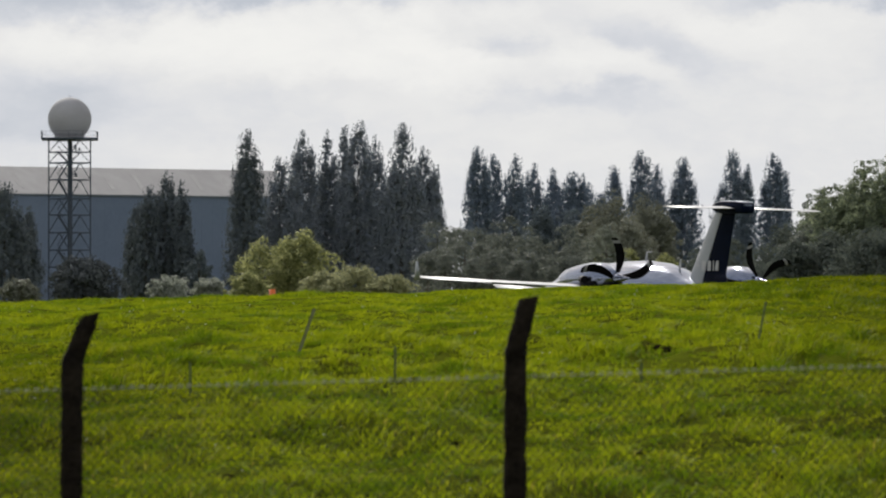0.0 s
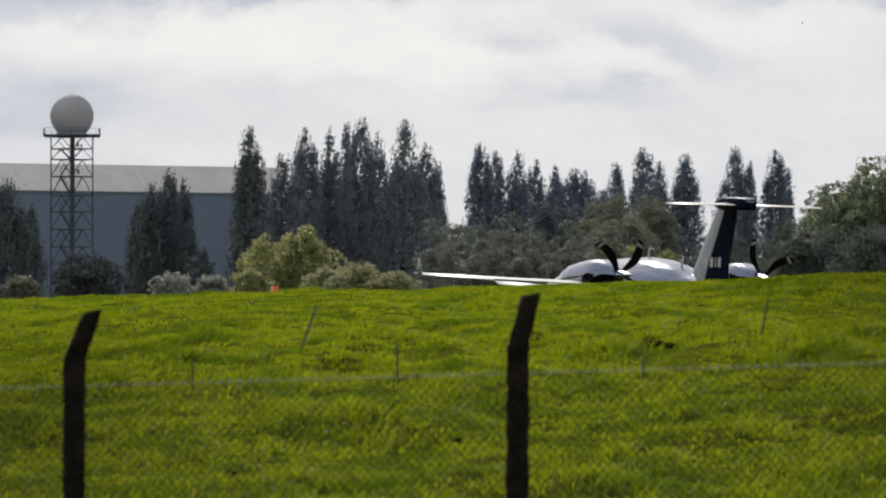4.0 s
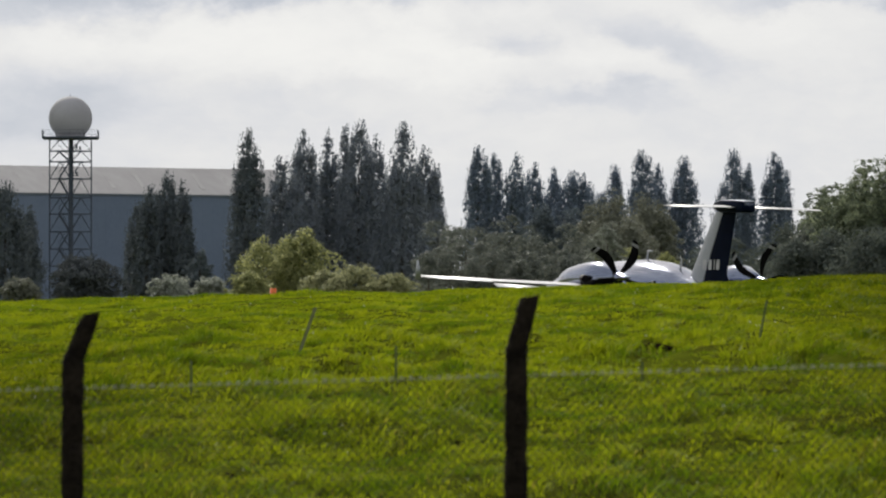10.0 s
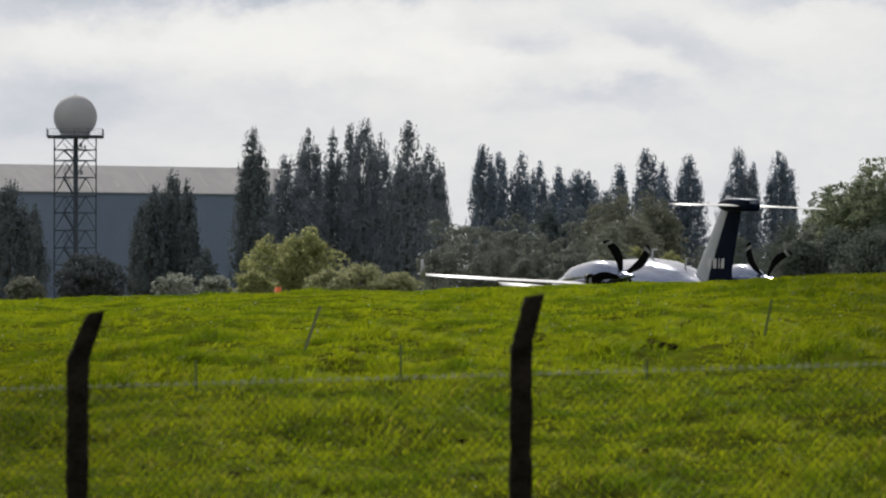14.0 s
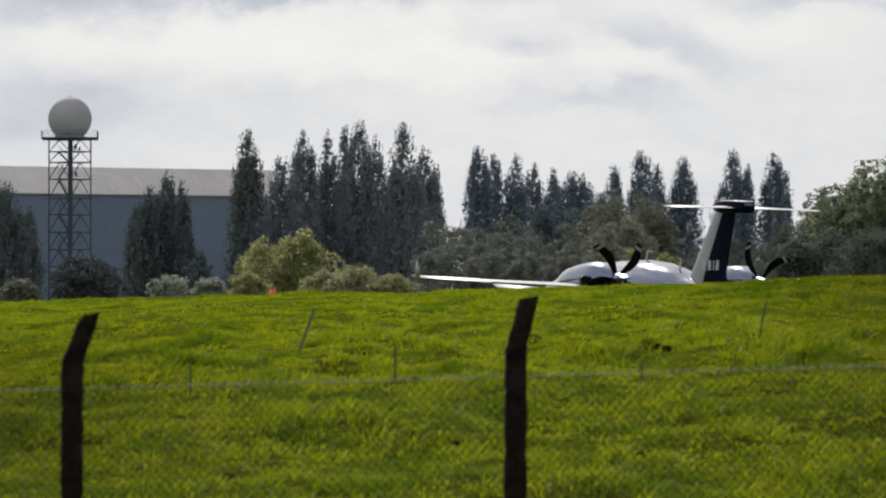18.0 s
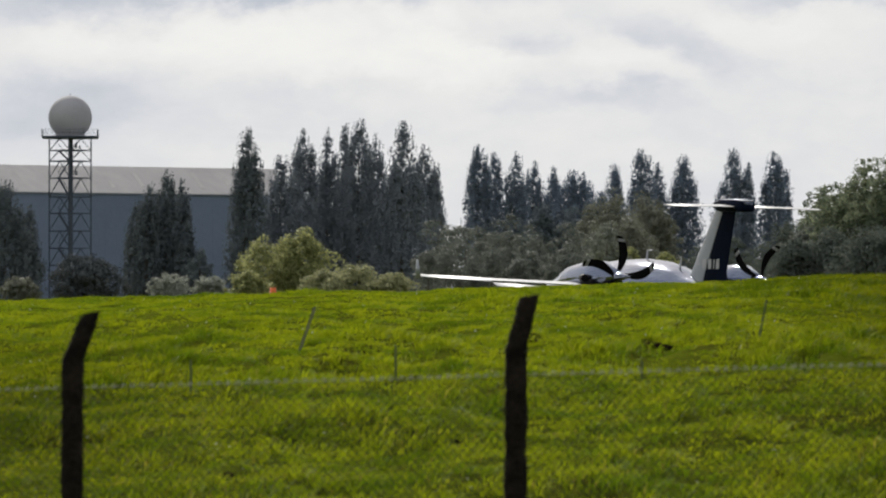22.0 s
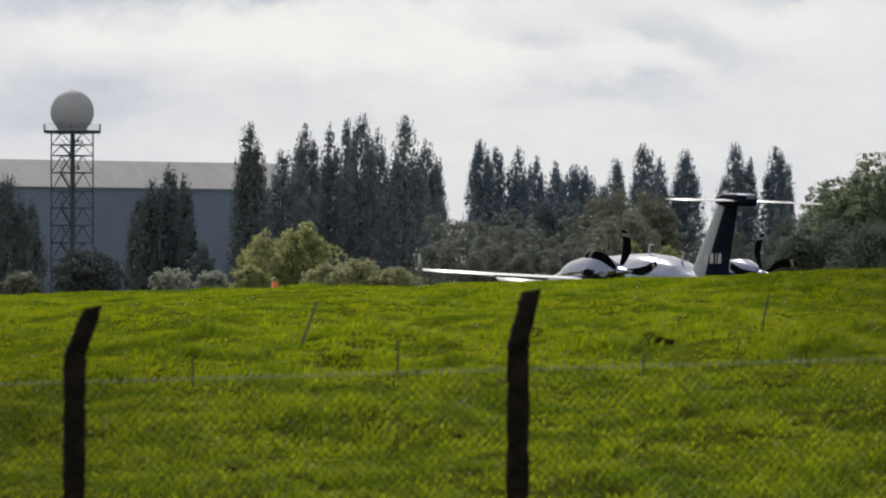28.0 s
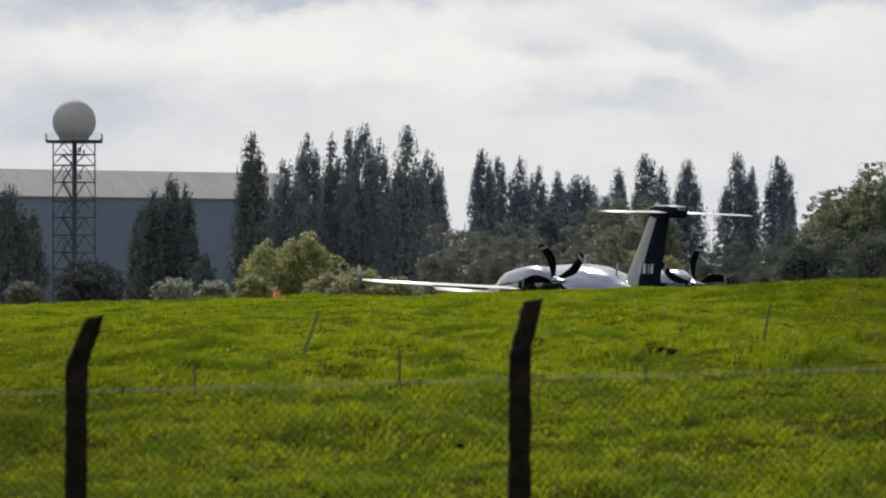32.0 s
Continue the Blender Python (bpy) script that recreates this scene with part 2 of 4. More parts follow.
# small worn banks in the slope: place, half width, height of the bare face
SCARPS = [
    (2.59, 72.0, 0.24, 0.1), (5.17, 76.6, 0.16, 0.06), (4.42, 77.2, 0.09, 0.06), (-0.15, 85.3, 0.28, 0.06), (2.01, 84.7, 0.36, 0.06), (1.15, 75.3, 0.09, 0.06),
    (1.91, 56.9, 0.15, 0.08), (3.06, 54.4, 0.11, 0.1), (3.84, 54.8, 0.14, 0.07), (3.56, 57.4, 0.17, 0.06), (1.64, 56.0, 0.09, 0.07), (-1.96, 54.1, 0.19, 0.11),
    (-2.65, 56.7, 0.17, 0.07), (-1.48, 61.8, 0.12, 0.07), (-1.06, 57.8, 0.09, 0.07), (-4.05, 82.6, 0.06, 0.06), (-3.18, 76.7, 0.13, 0.06), (0.16, 59.1, 0.09, 0.08),
    (0.46, 64.6, 0.1, 0.06), (3.03, 70.4, 0.25, 0.06), (4.55, 68.3, 0.21, 0.06),
]


def scarp(x, y):
    """Height gained at the little banks, and how near a place is to a bare face, 0 to 1."""
    x, y = np.asarray(x, dtype=float), np.asarray(y, dtype=float)
    wob = 0.35 * value_noise(x / 0.22, y * 0 + 3.0, 31)
    rise, bare = x * 0, x * 0
    for a, b, r, h in SCARPS:
        across = np.exp(-((x - a) / r) ** 4) * (1 + 0.4 * wob)
        d = y - b - wob
        rise = rise + h * across * np.clip(d / 0.3, 0, 1) * np.exp(-np.clip(d, 0, 20) / 1.6)
        bare = np.maximum(bare, across * (d > -0.25) * (d < 0.32))
    return rise, bare


def ground_z(x, y):
    """A dip at the fence, a grassy bank up to a crest, the level airfield behind it."""
    x, y = np.asarray(x, dtype=float), np.asarray(y, dtype=float)
    crest = np.interp(x, CREST_X, CREST_Z)
    t = np.clip((y - 42) / 63, 0, 1)
    up = -0.6 + (crest + 0.6) * np.sin(t * np.pi / 2) ** 1.1
    down = crest * (0.5 + 0.5 * np.cos(np.clip((y - 105) / 30, 0, 1) * np.pi))
    near = 0.05 - 0.65 * np.clip(y / 40, 0, 1) ** 1.5
    z = np.where(y < 42, near, np.where(y < 105, up, down))
    fade = np.clip((y - 44) / 8, 0, 1) * np.clip((125 - y) / 15, 0, 1)
    side = np.clip((60 - np.abs(x)) / 25, 0, 1)
    z = z * np.where(y < 40, 1, side) + (lumps(x, y) + scarp(x, y)[0]) * fade * side
    return z


def build_ground():
    xs = np.unique(np.concatenate([np.linspace(-11, 11, 153), np.linspace(-60, 60, 61), np.linspace(-500, 500, 21), [-4000, -2000, -1000, 1000, 2000, 4000]]))
    ys = np.unique(np.concatenate([np.linspace(44, 116, 241), np.linspace(-20, 170, 96), np.linspace(-500, 1500, 41), [-2000, -1000, 2000, 3000, 4500]]))
    gx, gy = np.meshgrid(xs, ys)
    verts = np.stack([gx, gy, ground_z(gx, gy)], -1).reshape(-1, 3)
    w, h = len(xs), len(ys)
    i = (np.arange(h - 1)[:, None] * w + np.arange(w - 1)[None]).ravel()
    faces = np.stack([i, i + 1, i + w + 1, i + w], -1)
    me = bpy.data.meshes.new("ground")
    me.from_pydata(verts.tolist(), [], faces.tolist())
    me.polygons.foreach_set("use_smooth", np.ones(len(me.polygons), dtype=bool))
    me.materials.append(M_EARTH)
    tagged(new("ground", me), "rough green meadow rising to a low bank", "ground", kind="structure")


build_ground()


def build_grass():
    """Tufts of bent blades over the part of the bank that faces the fence."""
    rng = np.random.default_rng(7)
    tufts, per = 46500, 12
    ty = 48 + (108 - 48) * rng.random(tufts) ** 0.74
    tx = (rng.random(tufts) * 2 - 1) * (0.082 * ty + 1.2)
    lush = 0.5 + 0.5 * value_noise(tx / 0.8, ty / 2.0, 21) + 0.25 * value_noise(tx / 0.25, ty / 0.6, 22)
    keep = scarp(tx, ty)[1] < 0.35 + 0.5 * rng.random(tufts)
    tx, ty, lush = tx[keep], ty[keep], np.clip(lush[keep], 0, 1.15)
    tz = ground_z(tx, ty)
    n = len(tx) * per
    size = np.repeat(0.042 + 0.130 * lush ** 3 + 0.03 * rng.random(len(tx)), per) * np.repeat(np.interp(ty, [66, 80, 96], [1.0, 0.72, 0.46]), per)
    a = rng.random(n) * 2 * np.pi
    spread = 0.02 + 0.075 * rng.random(n)
    out = np.stack([np.cos(a), np.sin(a), np.zeros(n)], -1)
    side = np.stack([-np.sin(a), np.cos(a), np.zeros(n)], -1)
    h = size * (0.55 + 0.75 * rng.random(n))
    base = np.repeat(np.stack([tx, ty, tz - 0.012], -1), per, 0) + out * spread[:, None]
    wd = (0.005 + 0.007 * rng.random(n))[:, None]
    lean = (0.35 + 0.80 * rng.random(n))[:, None] * h[:, None]
    mid = base + out * lean * 0.40
    mid[:, 2] += h * 0.62
    tip = base + out * lean
    tip[:, 2] += h * (0.85 + 0.15 * rng.random(n))
    tip[:, 0] += 0.15 * h
    quad = np.stack([base, mid + side * wd, tip, mid - side * wd], 1).reshape(-1, 3)
    ob = new("grass", soup("grass", quad, M_GRASS, 4))
    tagged(ob, "lush green meadow grass with yellowish tips on the bank", "grass", kind="stuff")


def grass_material():
    """Blades from deep green to yellow-green, in patches, tuft by tuft and blade by blade."""
    m = foliage("meadow_grass", (0.136, 0.194, 0.006), (0.310, 0.366, 0.012), 0.42, spot=3.0, rough=0.7, each=0.12)
    n, l = m.node_tree.nodes, m.node_tree.links
    b = n["Principled BSDF"]
    b.inputs["Specular IOR Level"].default_value = 0.05
    ramp = [k for k in n if k.type == "VALTORGB"][0]
    tc = [k for k in n if k.type == "TEX_COORD"][0]
    wide = n.new("ShaderNodeTexNoise")
    wide.inputs["Scale"].default_value = 0.8
    wide.inputs["Detail"].default_value = 5
    l.new(tc.outputs["Object"], wide.inputs["Vector"])
    tint = n.new("ShaderNodeValToRGB")
    tint.color_ramp.elements[0].position, tint.color_ramp.elements[1].position = 0.40, 0.54
    tint.color_ramp.elements[0].color = (0.56, 0.68, 0.66, 1)
    tint.color_ramp.elements[1].color = (1.14, 1.09, 0.9, 1)
    l.new(wide.outputs[0], tint.inputs[0])
    mul = n.new("ShaderNodeMix")
    mul.data_type, mul.blend_type = "RGBA", "MULTIPLY"
    mul.inputs[0].default_value = 1.0
    l.new(ramp.outputs[0], mul.inputs[6])
    l.new(tint.outputs[0], mul.inputs[7])
    # light falloff of the lens painted into the grass towards both ends of the bank
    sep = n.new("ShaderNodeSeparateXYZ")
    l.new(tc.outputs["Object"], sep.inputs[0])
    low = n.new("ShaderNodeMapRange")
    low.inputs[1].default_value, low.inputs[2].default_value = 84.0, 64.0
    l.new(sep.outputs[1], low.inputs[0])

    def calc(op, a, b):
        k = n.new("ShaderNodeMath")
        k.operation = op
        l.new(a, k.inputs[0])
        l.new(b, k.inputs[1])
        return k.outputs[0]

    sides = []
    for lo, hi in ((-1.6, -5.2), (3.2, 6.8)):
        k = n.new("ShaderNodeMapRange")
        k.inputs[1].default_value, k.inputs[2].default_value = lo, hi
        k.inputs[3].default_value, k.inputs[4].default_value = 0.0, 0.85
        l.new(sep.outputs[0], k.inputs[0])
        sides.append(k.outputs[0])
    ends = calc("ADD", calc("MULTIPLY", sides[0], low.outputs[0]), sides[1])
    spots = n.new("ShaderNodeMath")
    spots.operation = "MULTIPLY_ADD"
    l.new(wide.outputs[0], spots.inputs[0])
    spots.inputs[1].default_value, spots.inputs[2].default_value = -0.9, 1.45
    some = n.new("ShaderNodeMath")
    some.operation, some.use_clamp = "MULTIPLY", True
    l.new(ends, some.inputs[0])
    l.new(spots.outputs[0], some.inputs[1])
    end_falloff = n.new("ShaderNodeMix")
    end_falloff.data_type, end_falloff.blend_type = "RGBA", "MULTIPLY"
    end_falloff.inputs[7].default_value = (0.50, 0.48, 0.45, 1)
    l.new(some.outputs[0], end_falloff.inputs[0])
    l.new(mul.outputs[2], end_falloff.inputs[6])
    # withered straw-coloured blades among the green, more of them low on the bank
    geo = [k for k in n if k.type == "NEW_GEOMETRY"][0]
    few = n.new("ShaderNodeMapRange")
    few.inputs[1].default_value, few.inputs[2].default_value = 0.88, 0.97
    few.inputs[3].default_value, few.inputs[4].default_value = 0.0, 0.55
    l.new(geo.outputs["Random Per Island"], few.inputs[0])
    dry = n.new("ShaderNodeMath")
    dry.operation = "MULTIPLY"
    l.new(few.outputs[0], dry.inputs[0])
    l.new(low.outputs[0], dry.inputs[1])
    straw = n.new("ShaderNodeMix")
    straw.data_type = "RGBA"
    straw.inputs[7].default_value = (0.30, 0.22, 0.05, 1)
    l.new(dry.outputs[0], straw.inputs[0])
    l.new(end_falloff.outputs[2], straw.inputs[6])
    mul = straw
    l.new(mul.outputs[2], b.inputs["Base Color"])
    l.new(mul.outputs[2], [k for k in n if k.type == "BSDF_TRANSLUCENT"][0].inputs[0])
    return m


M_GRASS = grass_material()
build_grass()


def wild_flowers():
    """Small pale seed heads and clover flowers scattered in the grass."""
    rng = np.random.default_rng(17)
    count = 150
    fy = 49 + 50 * rng.random(count)
    fx = (rng.random(count) * 2 - 1) * (0.082 * fy + 1.0)
    centre = np.stack([fx, fy, ground_z(fx, fy) + 0.06 + 0.07 * rng.random(count)], -1)
    pts = (centre[:, None] + rng.normal(size=(count, 9, 3)) * 0.006).reshape(-1, 3)
    ob = new("wild_flowers", soup("wild_flowers", leaf_quads(pts, 0.012, rng), M_PETAL, 4))
    tagged(ob, "small pale clover flowers scattered in the grass", "flowers", kind="stuff")


# soil darkened to near black for the shade of hollows and a burrow
M_HOLLOW_SHADE = surface("hollow_shade_soil", (0.006, 0.005, 0.003), (0.020, 0.014, 0.007), 9, 0.95, bump=0.8, fine=30, spec=0.0)


def shade_clod(a, b, r, h, seed):
    """A near-black clod of soil standing in for the shade of a hollow."""
    rng = random.Random(seed)
    bm = bmesh.new()
    bmesh.ops.create_icosphere(bm, subdivisions=3, radius=1.0)
    for v in bm.verts:
        k = 1 + 0.25 * math.sin(3 * v.co.x + seed) * math.cos(4 * v.co.z + seed) + rng.uniform(-0.10, 0.10)
        v.co = Vector((v.co.x * r * k, v.co.y * 0.30, v.co.z * h * 0.62 * k))
    ob = new("shade_clod", put("shade_clod", bm, M_HOLLOW_SHADE, smooth=True))
    ob.location = (a, b + 0.05, float(ground_z(a, b - 0.2)) + 0.40 * h)
    tagged(ob, "near-black clod standing in for a shaded hollow in the bank", "soil", "worn patches in the bank")


for k, size in ((0, 1.15), (1, 0.9), (2, 0.9), (5, 0.9), (6, 0.9), (7, 0.9), (8, 0.8), (10, 0.9), (11, 0.42), (14, 0.7), (17, 0.8)):
    shade_clod(SCARPS[k][0], SCARPS[k][1], SCARPS[k][2] * 0.75 * size, SCARPS[k][3] * 0.9 * size, k)
M_PETAL = surface("pale_petal", (0.42, 0.43, 0.28), (0.62, 0.62, 0.45), 30, 0.6, bump=0)
wild_flowers()

# ---- trees ----


def trunk_and_limbs(tree, height, radius, spread, rng, limbs=7, first=0.25, rise=0.5):
    bm = bmesh.new()
    rod(bm, (0, 0, -0.3), (0, 0, height * 0.45), radius, radius * 0.6, 8)
    rod(bm, (0, 0, height * 0.45), (0.1, 0, height * 0.85), radius * 0.6, radius * 0.15, 6)
    part("trunk", bm, M_BARK, tree)
    for i in range(limbs):
        bm = bmesh.new()
        a = i * 2.4 + rng.random()
        z = height * (first + (0.75 - first) * i / limbs)
        e = spread * (0.5 + 0.3 * rng.random())
        mid = Vector((math.cos(a) * e * 0.5, math.sin(a) * e * 0.5, z + e * rise * 0.4))
        rod(bm, (0, 0, z), mid, radius * 0.35, radius * 0.22, 5)
        rod(bm, mid, (math.cos(a) * e, math.sin(a) * e, z + e * rise), radius * 0.22, radius * 0.08, 5)
        part("limb", bm, M_BARK, tree)


def poplar(x, y, height, width, seed, material, label, broad=0.0):
    """Upright sprays of leaves round a few leaders, each ending in its own tip; broad lifts the side tips."""
    rng = np.random.default_rng(seed)
    tree = tagged(new("poplar_tree"), label, "tree", "row of poplars")
    tree.location = (x, y, 0)
    trunk_and_limbs(tree, height * 0.93, 0.36, width * 0.22, rng, 6, 0.12, 2.2)
    side = 5
    tip = np.concatenate([[1.0], 0.66 + (0.20 + 0.3 * broad) * rng.random(side) + 0.45 * broad])
    tip = np.clip(tip, 0.4, 0.985)
    tip[0] = 1.0
    way = rng.random() * 6.28 + np.arange(side + 1) * 2 * np.pi / side + 0.5 * rng.random(side + 1)
    away = np.concatenate([[0.03], 0.20 + 0.10 * rng.random(side)]) * width
    core = np.concatenate([[0.36], 0.22 + 0.07 * rng.random(side)]) * width
    sprays = int(760 * min(1.9, max(0.7, width * height / 200)))
    odds = core * tip
    k = rng.choice(side + 1, sprays, p=odds / odds.sum())
    f = rng.random(sprays) ** 0.92
    ang = rng.random(sprays) * 2 * np.pi
    ph = rng.random(3) * 6.28
    girth = np.clip(1 - f, 0, 1) ** 0.42 * (0.80 + 0.20 * np.clip(f / 0.14, 0, 1))
    lump = 1 + 0.12 * np.sin(2 * ang + 9 * f + ph[0] + k) + 0.10 * np.sin(3 * ang - 17 * f + ph[1] + 2 * k) + 0.07 * np.sin(41 * f + ph[2] + 3 * k + ang)
    deep = np.where(rng.random(sprays) < 0.72, 0.82 + 0.22 * rng.random(sprays), 0.25 + 0.55 * rng.random(sprays))
    rad = core[k] * girth * lump * deep
    tall = height * tip[k]
    drift = away[k] * (1 - 0.45 * f ** 1.5)
    bend = 0.4 * (f * tip[k]) ** 2
    c = np.stack([np.cos(way[k]) * drift + np.cos(ang) * rad + bend, np.sin(way[k]) * drift + np.sin(ang) * rad, 0.2 + (tall - 0.9) * f], -1)
    per = 14
    up = rng.random((sprays, per))
    reach = (0.9 + 1.1 * rng.random(sprays)) * np.clip(1.25 - 0.5 * f, 0.6, 1)
    p = rng.normal(size=(sprays, per, 3)) * np.array([0.17, 0.17, 0.12]) * (1.15 - up)[:, :, None]
    p[:, :, 2] += (up - 0.45) * reach[:, None] * 1.7
    p[:, :, 0] += (up - 0.5) * 0.16 * np.cos(ang)[:, None] + 0.10 * up
    p[:, :, 1] += (up - 0.5) * 0.16 * np.sin(ang)[:, None]
    p = (c[:, None] + p).reshape(-1, 3)
    face = np.repeat(np.stack([np.cos(ang), np.sin(ang), np.full(sprays, 0.35)], -1), per, 0)
    ok = (p[:, 2] < height) & (p[:, 2] > 0.1)
    # a denser inside, shaded by the outer sprays
    inner = np.concatenate([np.stack([np.cos(way[k]) * drift + np.cos(ang) * rad * q + bend, np.sin(way[k]) * drift + np.sin(ang) * rad * q, c[:, 2] * 0.96], -1) for q in (0.36, 0.62, 0.84)])
    quads = np.concatenate([leaf_quads(p[ok], 0.19, rng, 1.4, face[ok], 0.55), leaf_quads(inner + rng.normal(size=inner.shape) * 0.14, 0.48, rng, 1.5)])
    crown = new("crown", soup("crown", quads, material, 4))
    crown.parent = tree
    return tree


def broadleaf(x, y, height, width, seed, material, label, kind="tree", low=0.0, clumps=70, per=60, size=0.36, loose=1.0, group="trees behind the airfield", fine=0.058, cap=0.45):
    """A crown of many leafy clumps on a lumpy, gappy dome."""
    rng = np.random.default_rng(seed)
    tree = tagged(new("bush" if kind == "bush" else "broadleaf_tree"), label, kind, group)
    tree.location = (x, y, 0)
    trunk_and_limbs(tree, height * 0.85, 0.05 * height * (0.45 if kind == "bush" else 0.5), width * 0.40, rng, 6)
    a = rng.random(clumps) * 2 * np.pi
    u = rng.random(clumps)
    zc = low + (1 - low) * u ** 0.8
    ring = np.sqrt(np.clip(1 - (np.clip((zc - 0.42), -0.30, 1) / 0.58) ** 2, 0.03, 1)) * (0.72 + 0.33 * rng.random(clumps))
    ph = rng.random(3) * 6.28
    ring = ring * (1 + 0.20 * np.sin(3 * a + ph[0]) + 0.14 * np.sin(5 * a + ph[1]))
    cz = zc * height * 0.95 * (1 - 0.16 * np.abs(np.sin(1.5 * a + ph[2])))
    rad = ring * width * 0.46 * (0.45 + 0.55 * rng.random(clumps) ** 0.5)
    c = np.stack([np.cos(a) * rad, np.sin(a) * rad, cz], -1)
    cs = width * fine * (0.5 + 0.9 * rng.random(clumps)) * loose
    d = rng.normal(size=(clumps, per, 3))
    d[:, :, 2] += cap
    d /= np.linalg.norm(d, axis=2)[:, :, None]
    d *= (0.72 + 0.38 * rng.random((clumps, per)))[:, :, None]
    p = (c[:, None] + d * (cs[:, None, None] * np.array([1.15, 1.15, 0.85]))).reshape(-1, 3)
    face = d.reshape(-1, 3)
    ok = p[:, 2] > 0.02 * height
    core = np.concatenate([c * np.array([q, q, 0.9]) for q in ((0.5, 0.8) if loose >= 1 else (0.5,))])
    quads = np.concatenate([leaf_quads(p[ok], size, rng, 0.0, face[ok], 0.28), leaf_quads(core, 0.07 * width, rng)])
    crown = new("crown", soup("crown", quads, material, 4))
    crown.parent = tree
    return tree


POPLAR = "tall dark green poplar with a spiky upright crown"
POPLARS = [
    (-69.7, 950, 19.2, 8.6, 11, 0.7),
    (-66.9, 960, 15.4, 4.6, 12, 0.5),
    (-75.4, 955, 18.0, 5.4, 13, 0.35),
    (-45.9, 985, 21.8, 5.8, 14, 0.5),
    (-43.8, 990, 20.2, 4.6, 91, 0.5),
    (-48.8, 982, 19.4, 4.8, 92, 0.6),
    (-50.8, 988, 16.9, 4.2, 93, 0.6),
    (-42.4, 980, 13.2, 3.4, 94, 0.4),
    (-40.0, 975, 8.6, 2.6, 15, 0.35),
    (-32.6, 980, 28.4, 6.9, 16, 0.2),
    (-27.1, 990, 24.1, 7.9, 17, 0.35),
    (-23.9, 1000, 28.7, 6.6, 18, 0.35),
    (-19.7, 1005, 29.0, 5.1, 19, 0.35),
    (-17.3, 1020, 30.1, 4.4, 20, 0.35),
    (-14.3, 1000, 30.4, 6.8, 21, 0.35),
    (-11.8, 1010, 28.2, 5.0, 22, 0.35),
    (-6.9, 985, 29.6, 8.2, 23, 0.3),
    (-3.4, 1000, 26.1, 6.2, 24, 0.35),
    (-1.9, 1015, 23.7, 4.6, 25, 0.35),
    (-9.1, 1030, 22.7, 6.8, 26, 0.35),
    (-16.9, 1030, 22.7, 6.8, 27, 0.35),
]
POPLARS += [
    (-22.8, 1030, 22.7, 5.8, 28, 0.35),
    (6.3, 1120, 29.0, 5.3, 29, 0.6),
    (9.0, 1130, 27.7, 4.5, 30, 0.6),
    (13.3, 1120, 27.7, 4.7, 31, 0.6),
    (17.1, 1150, 26.5, 4.8, 32, 0.6),
    (20.6, 1160, 25.8, 4.6, 33, 0.6),
    (24.2, 1150, 24.8, 7.8, 34, 0.6),
    (33.4, 1180, 26.9, 5.6, 35, 0.5),
    (37.9, 1160, 29.2, 5.7, 36, 0.6),
    (41.6, 1170, 26.7, 4.6, 37, 0.6),
    (46.3, 1160, 27.9, 6.6, 38, 0.6),
    (55.2, 1150, 29.1, 6.2, 39, 0.6),
    (58.0, 1150, 26.2, 3.7, 40, 0.6),
    (63.3, 1160, 28.7, 5.0, 41, 0.6),
    (66.5, 1170, 25.6, 3.8, 42, 0.6),
    (27.7, 1175, 23.2, 6.7, 43, 0.6),
    (30.5, 1170, 21.1, 6.6, 44, 0.6),
]
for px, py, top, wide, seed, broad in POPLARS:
    poplar(px, py, top, wide * (1.55 if py < 1100 else 1.9), seed, (M_LEAF_NEAR if px < -30 else M_LEAF_POPLAR) if py < 1100 else M_LEAF_FAR, POPLAR if py < 1100 else "slender poplar in the far row, haze painted into its leaves", broad=0.24 * broad)
BUSHES = [
    (-60.8, 860, 3.8, 6.5, 41, "dim"),
    (-52.3, 870, 6.7, 11.5, 42, "dark"),
    (-38.4, 840, 4.0, 6.7, 43, "silver"),
    (-32.9, 845, 3.7, 6.4, 44, "silver"),
    (-27.3, 840, 4.4, 6.3, 45, "yellow"),
    (-25.7, 850, 9.6, 9.0, 46, "yellow"),
    (-20.1, 853, 10.4, 9.3, 47, "yellow"),
    (-23.0, 856, 9.6, 8.9, 48, "yellow"),
    (-16.5, 838, 4.7, 8.7, 49, "olive"),
    (-12.1, 842, 5.5, 10.3, 50, "olive"),
    (-7.4, 838, 4.2, 7.1, 51, "olive"),
    (-39.2, 960, 8.6, 5.4, 52, "slate"),
    (23.0, 845, 12.0, 7.2, 53, "pale"),
    (18.0, 1080, 18.1, 8.2, 54, "slate"),
    (23.1, 1080, 17.6, 9.2, 55, "slate"),
    (29.6, 1050, 19.9, 11.9, 56, "dull"),
    (35.6, 1060, 19.7, 13.0, 57, "dull"),
    (38.2, 1055, 17.6, 8.6, 58, "dull"),
    (32.0, 1040, 15.1, 13.8, 59, "dull"),
    (26.4, 1065, 17.8, 9.1, 60, "dull"),
]
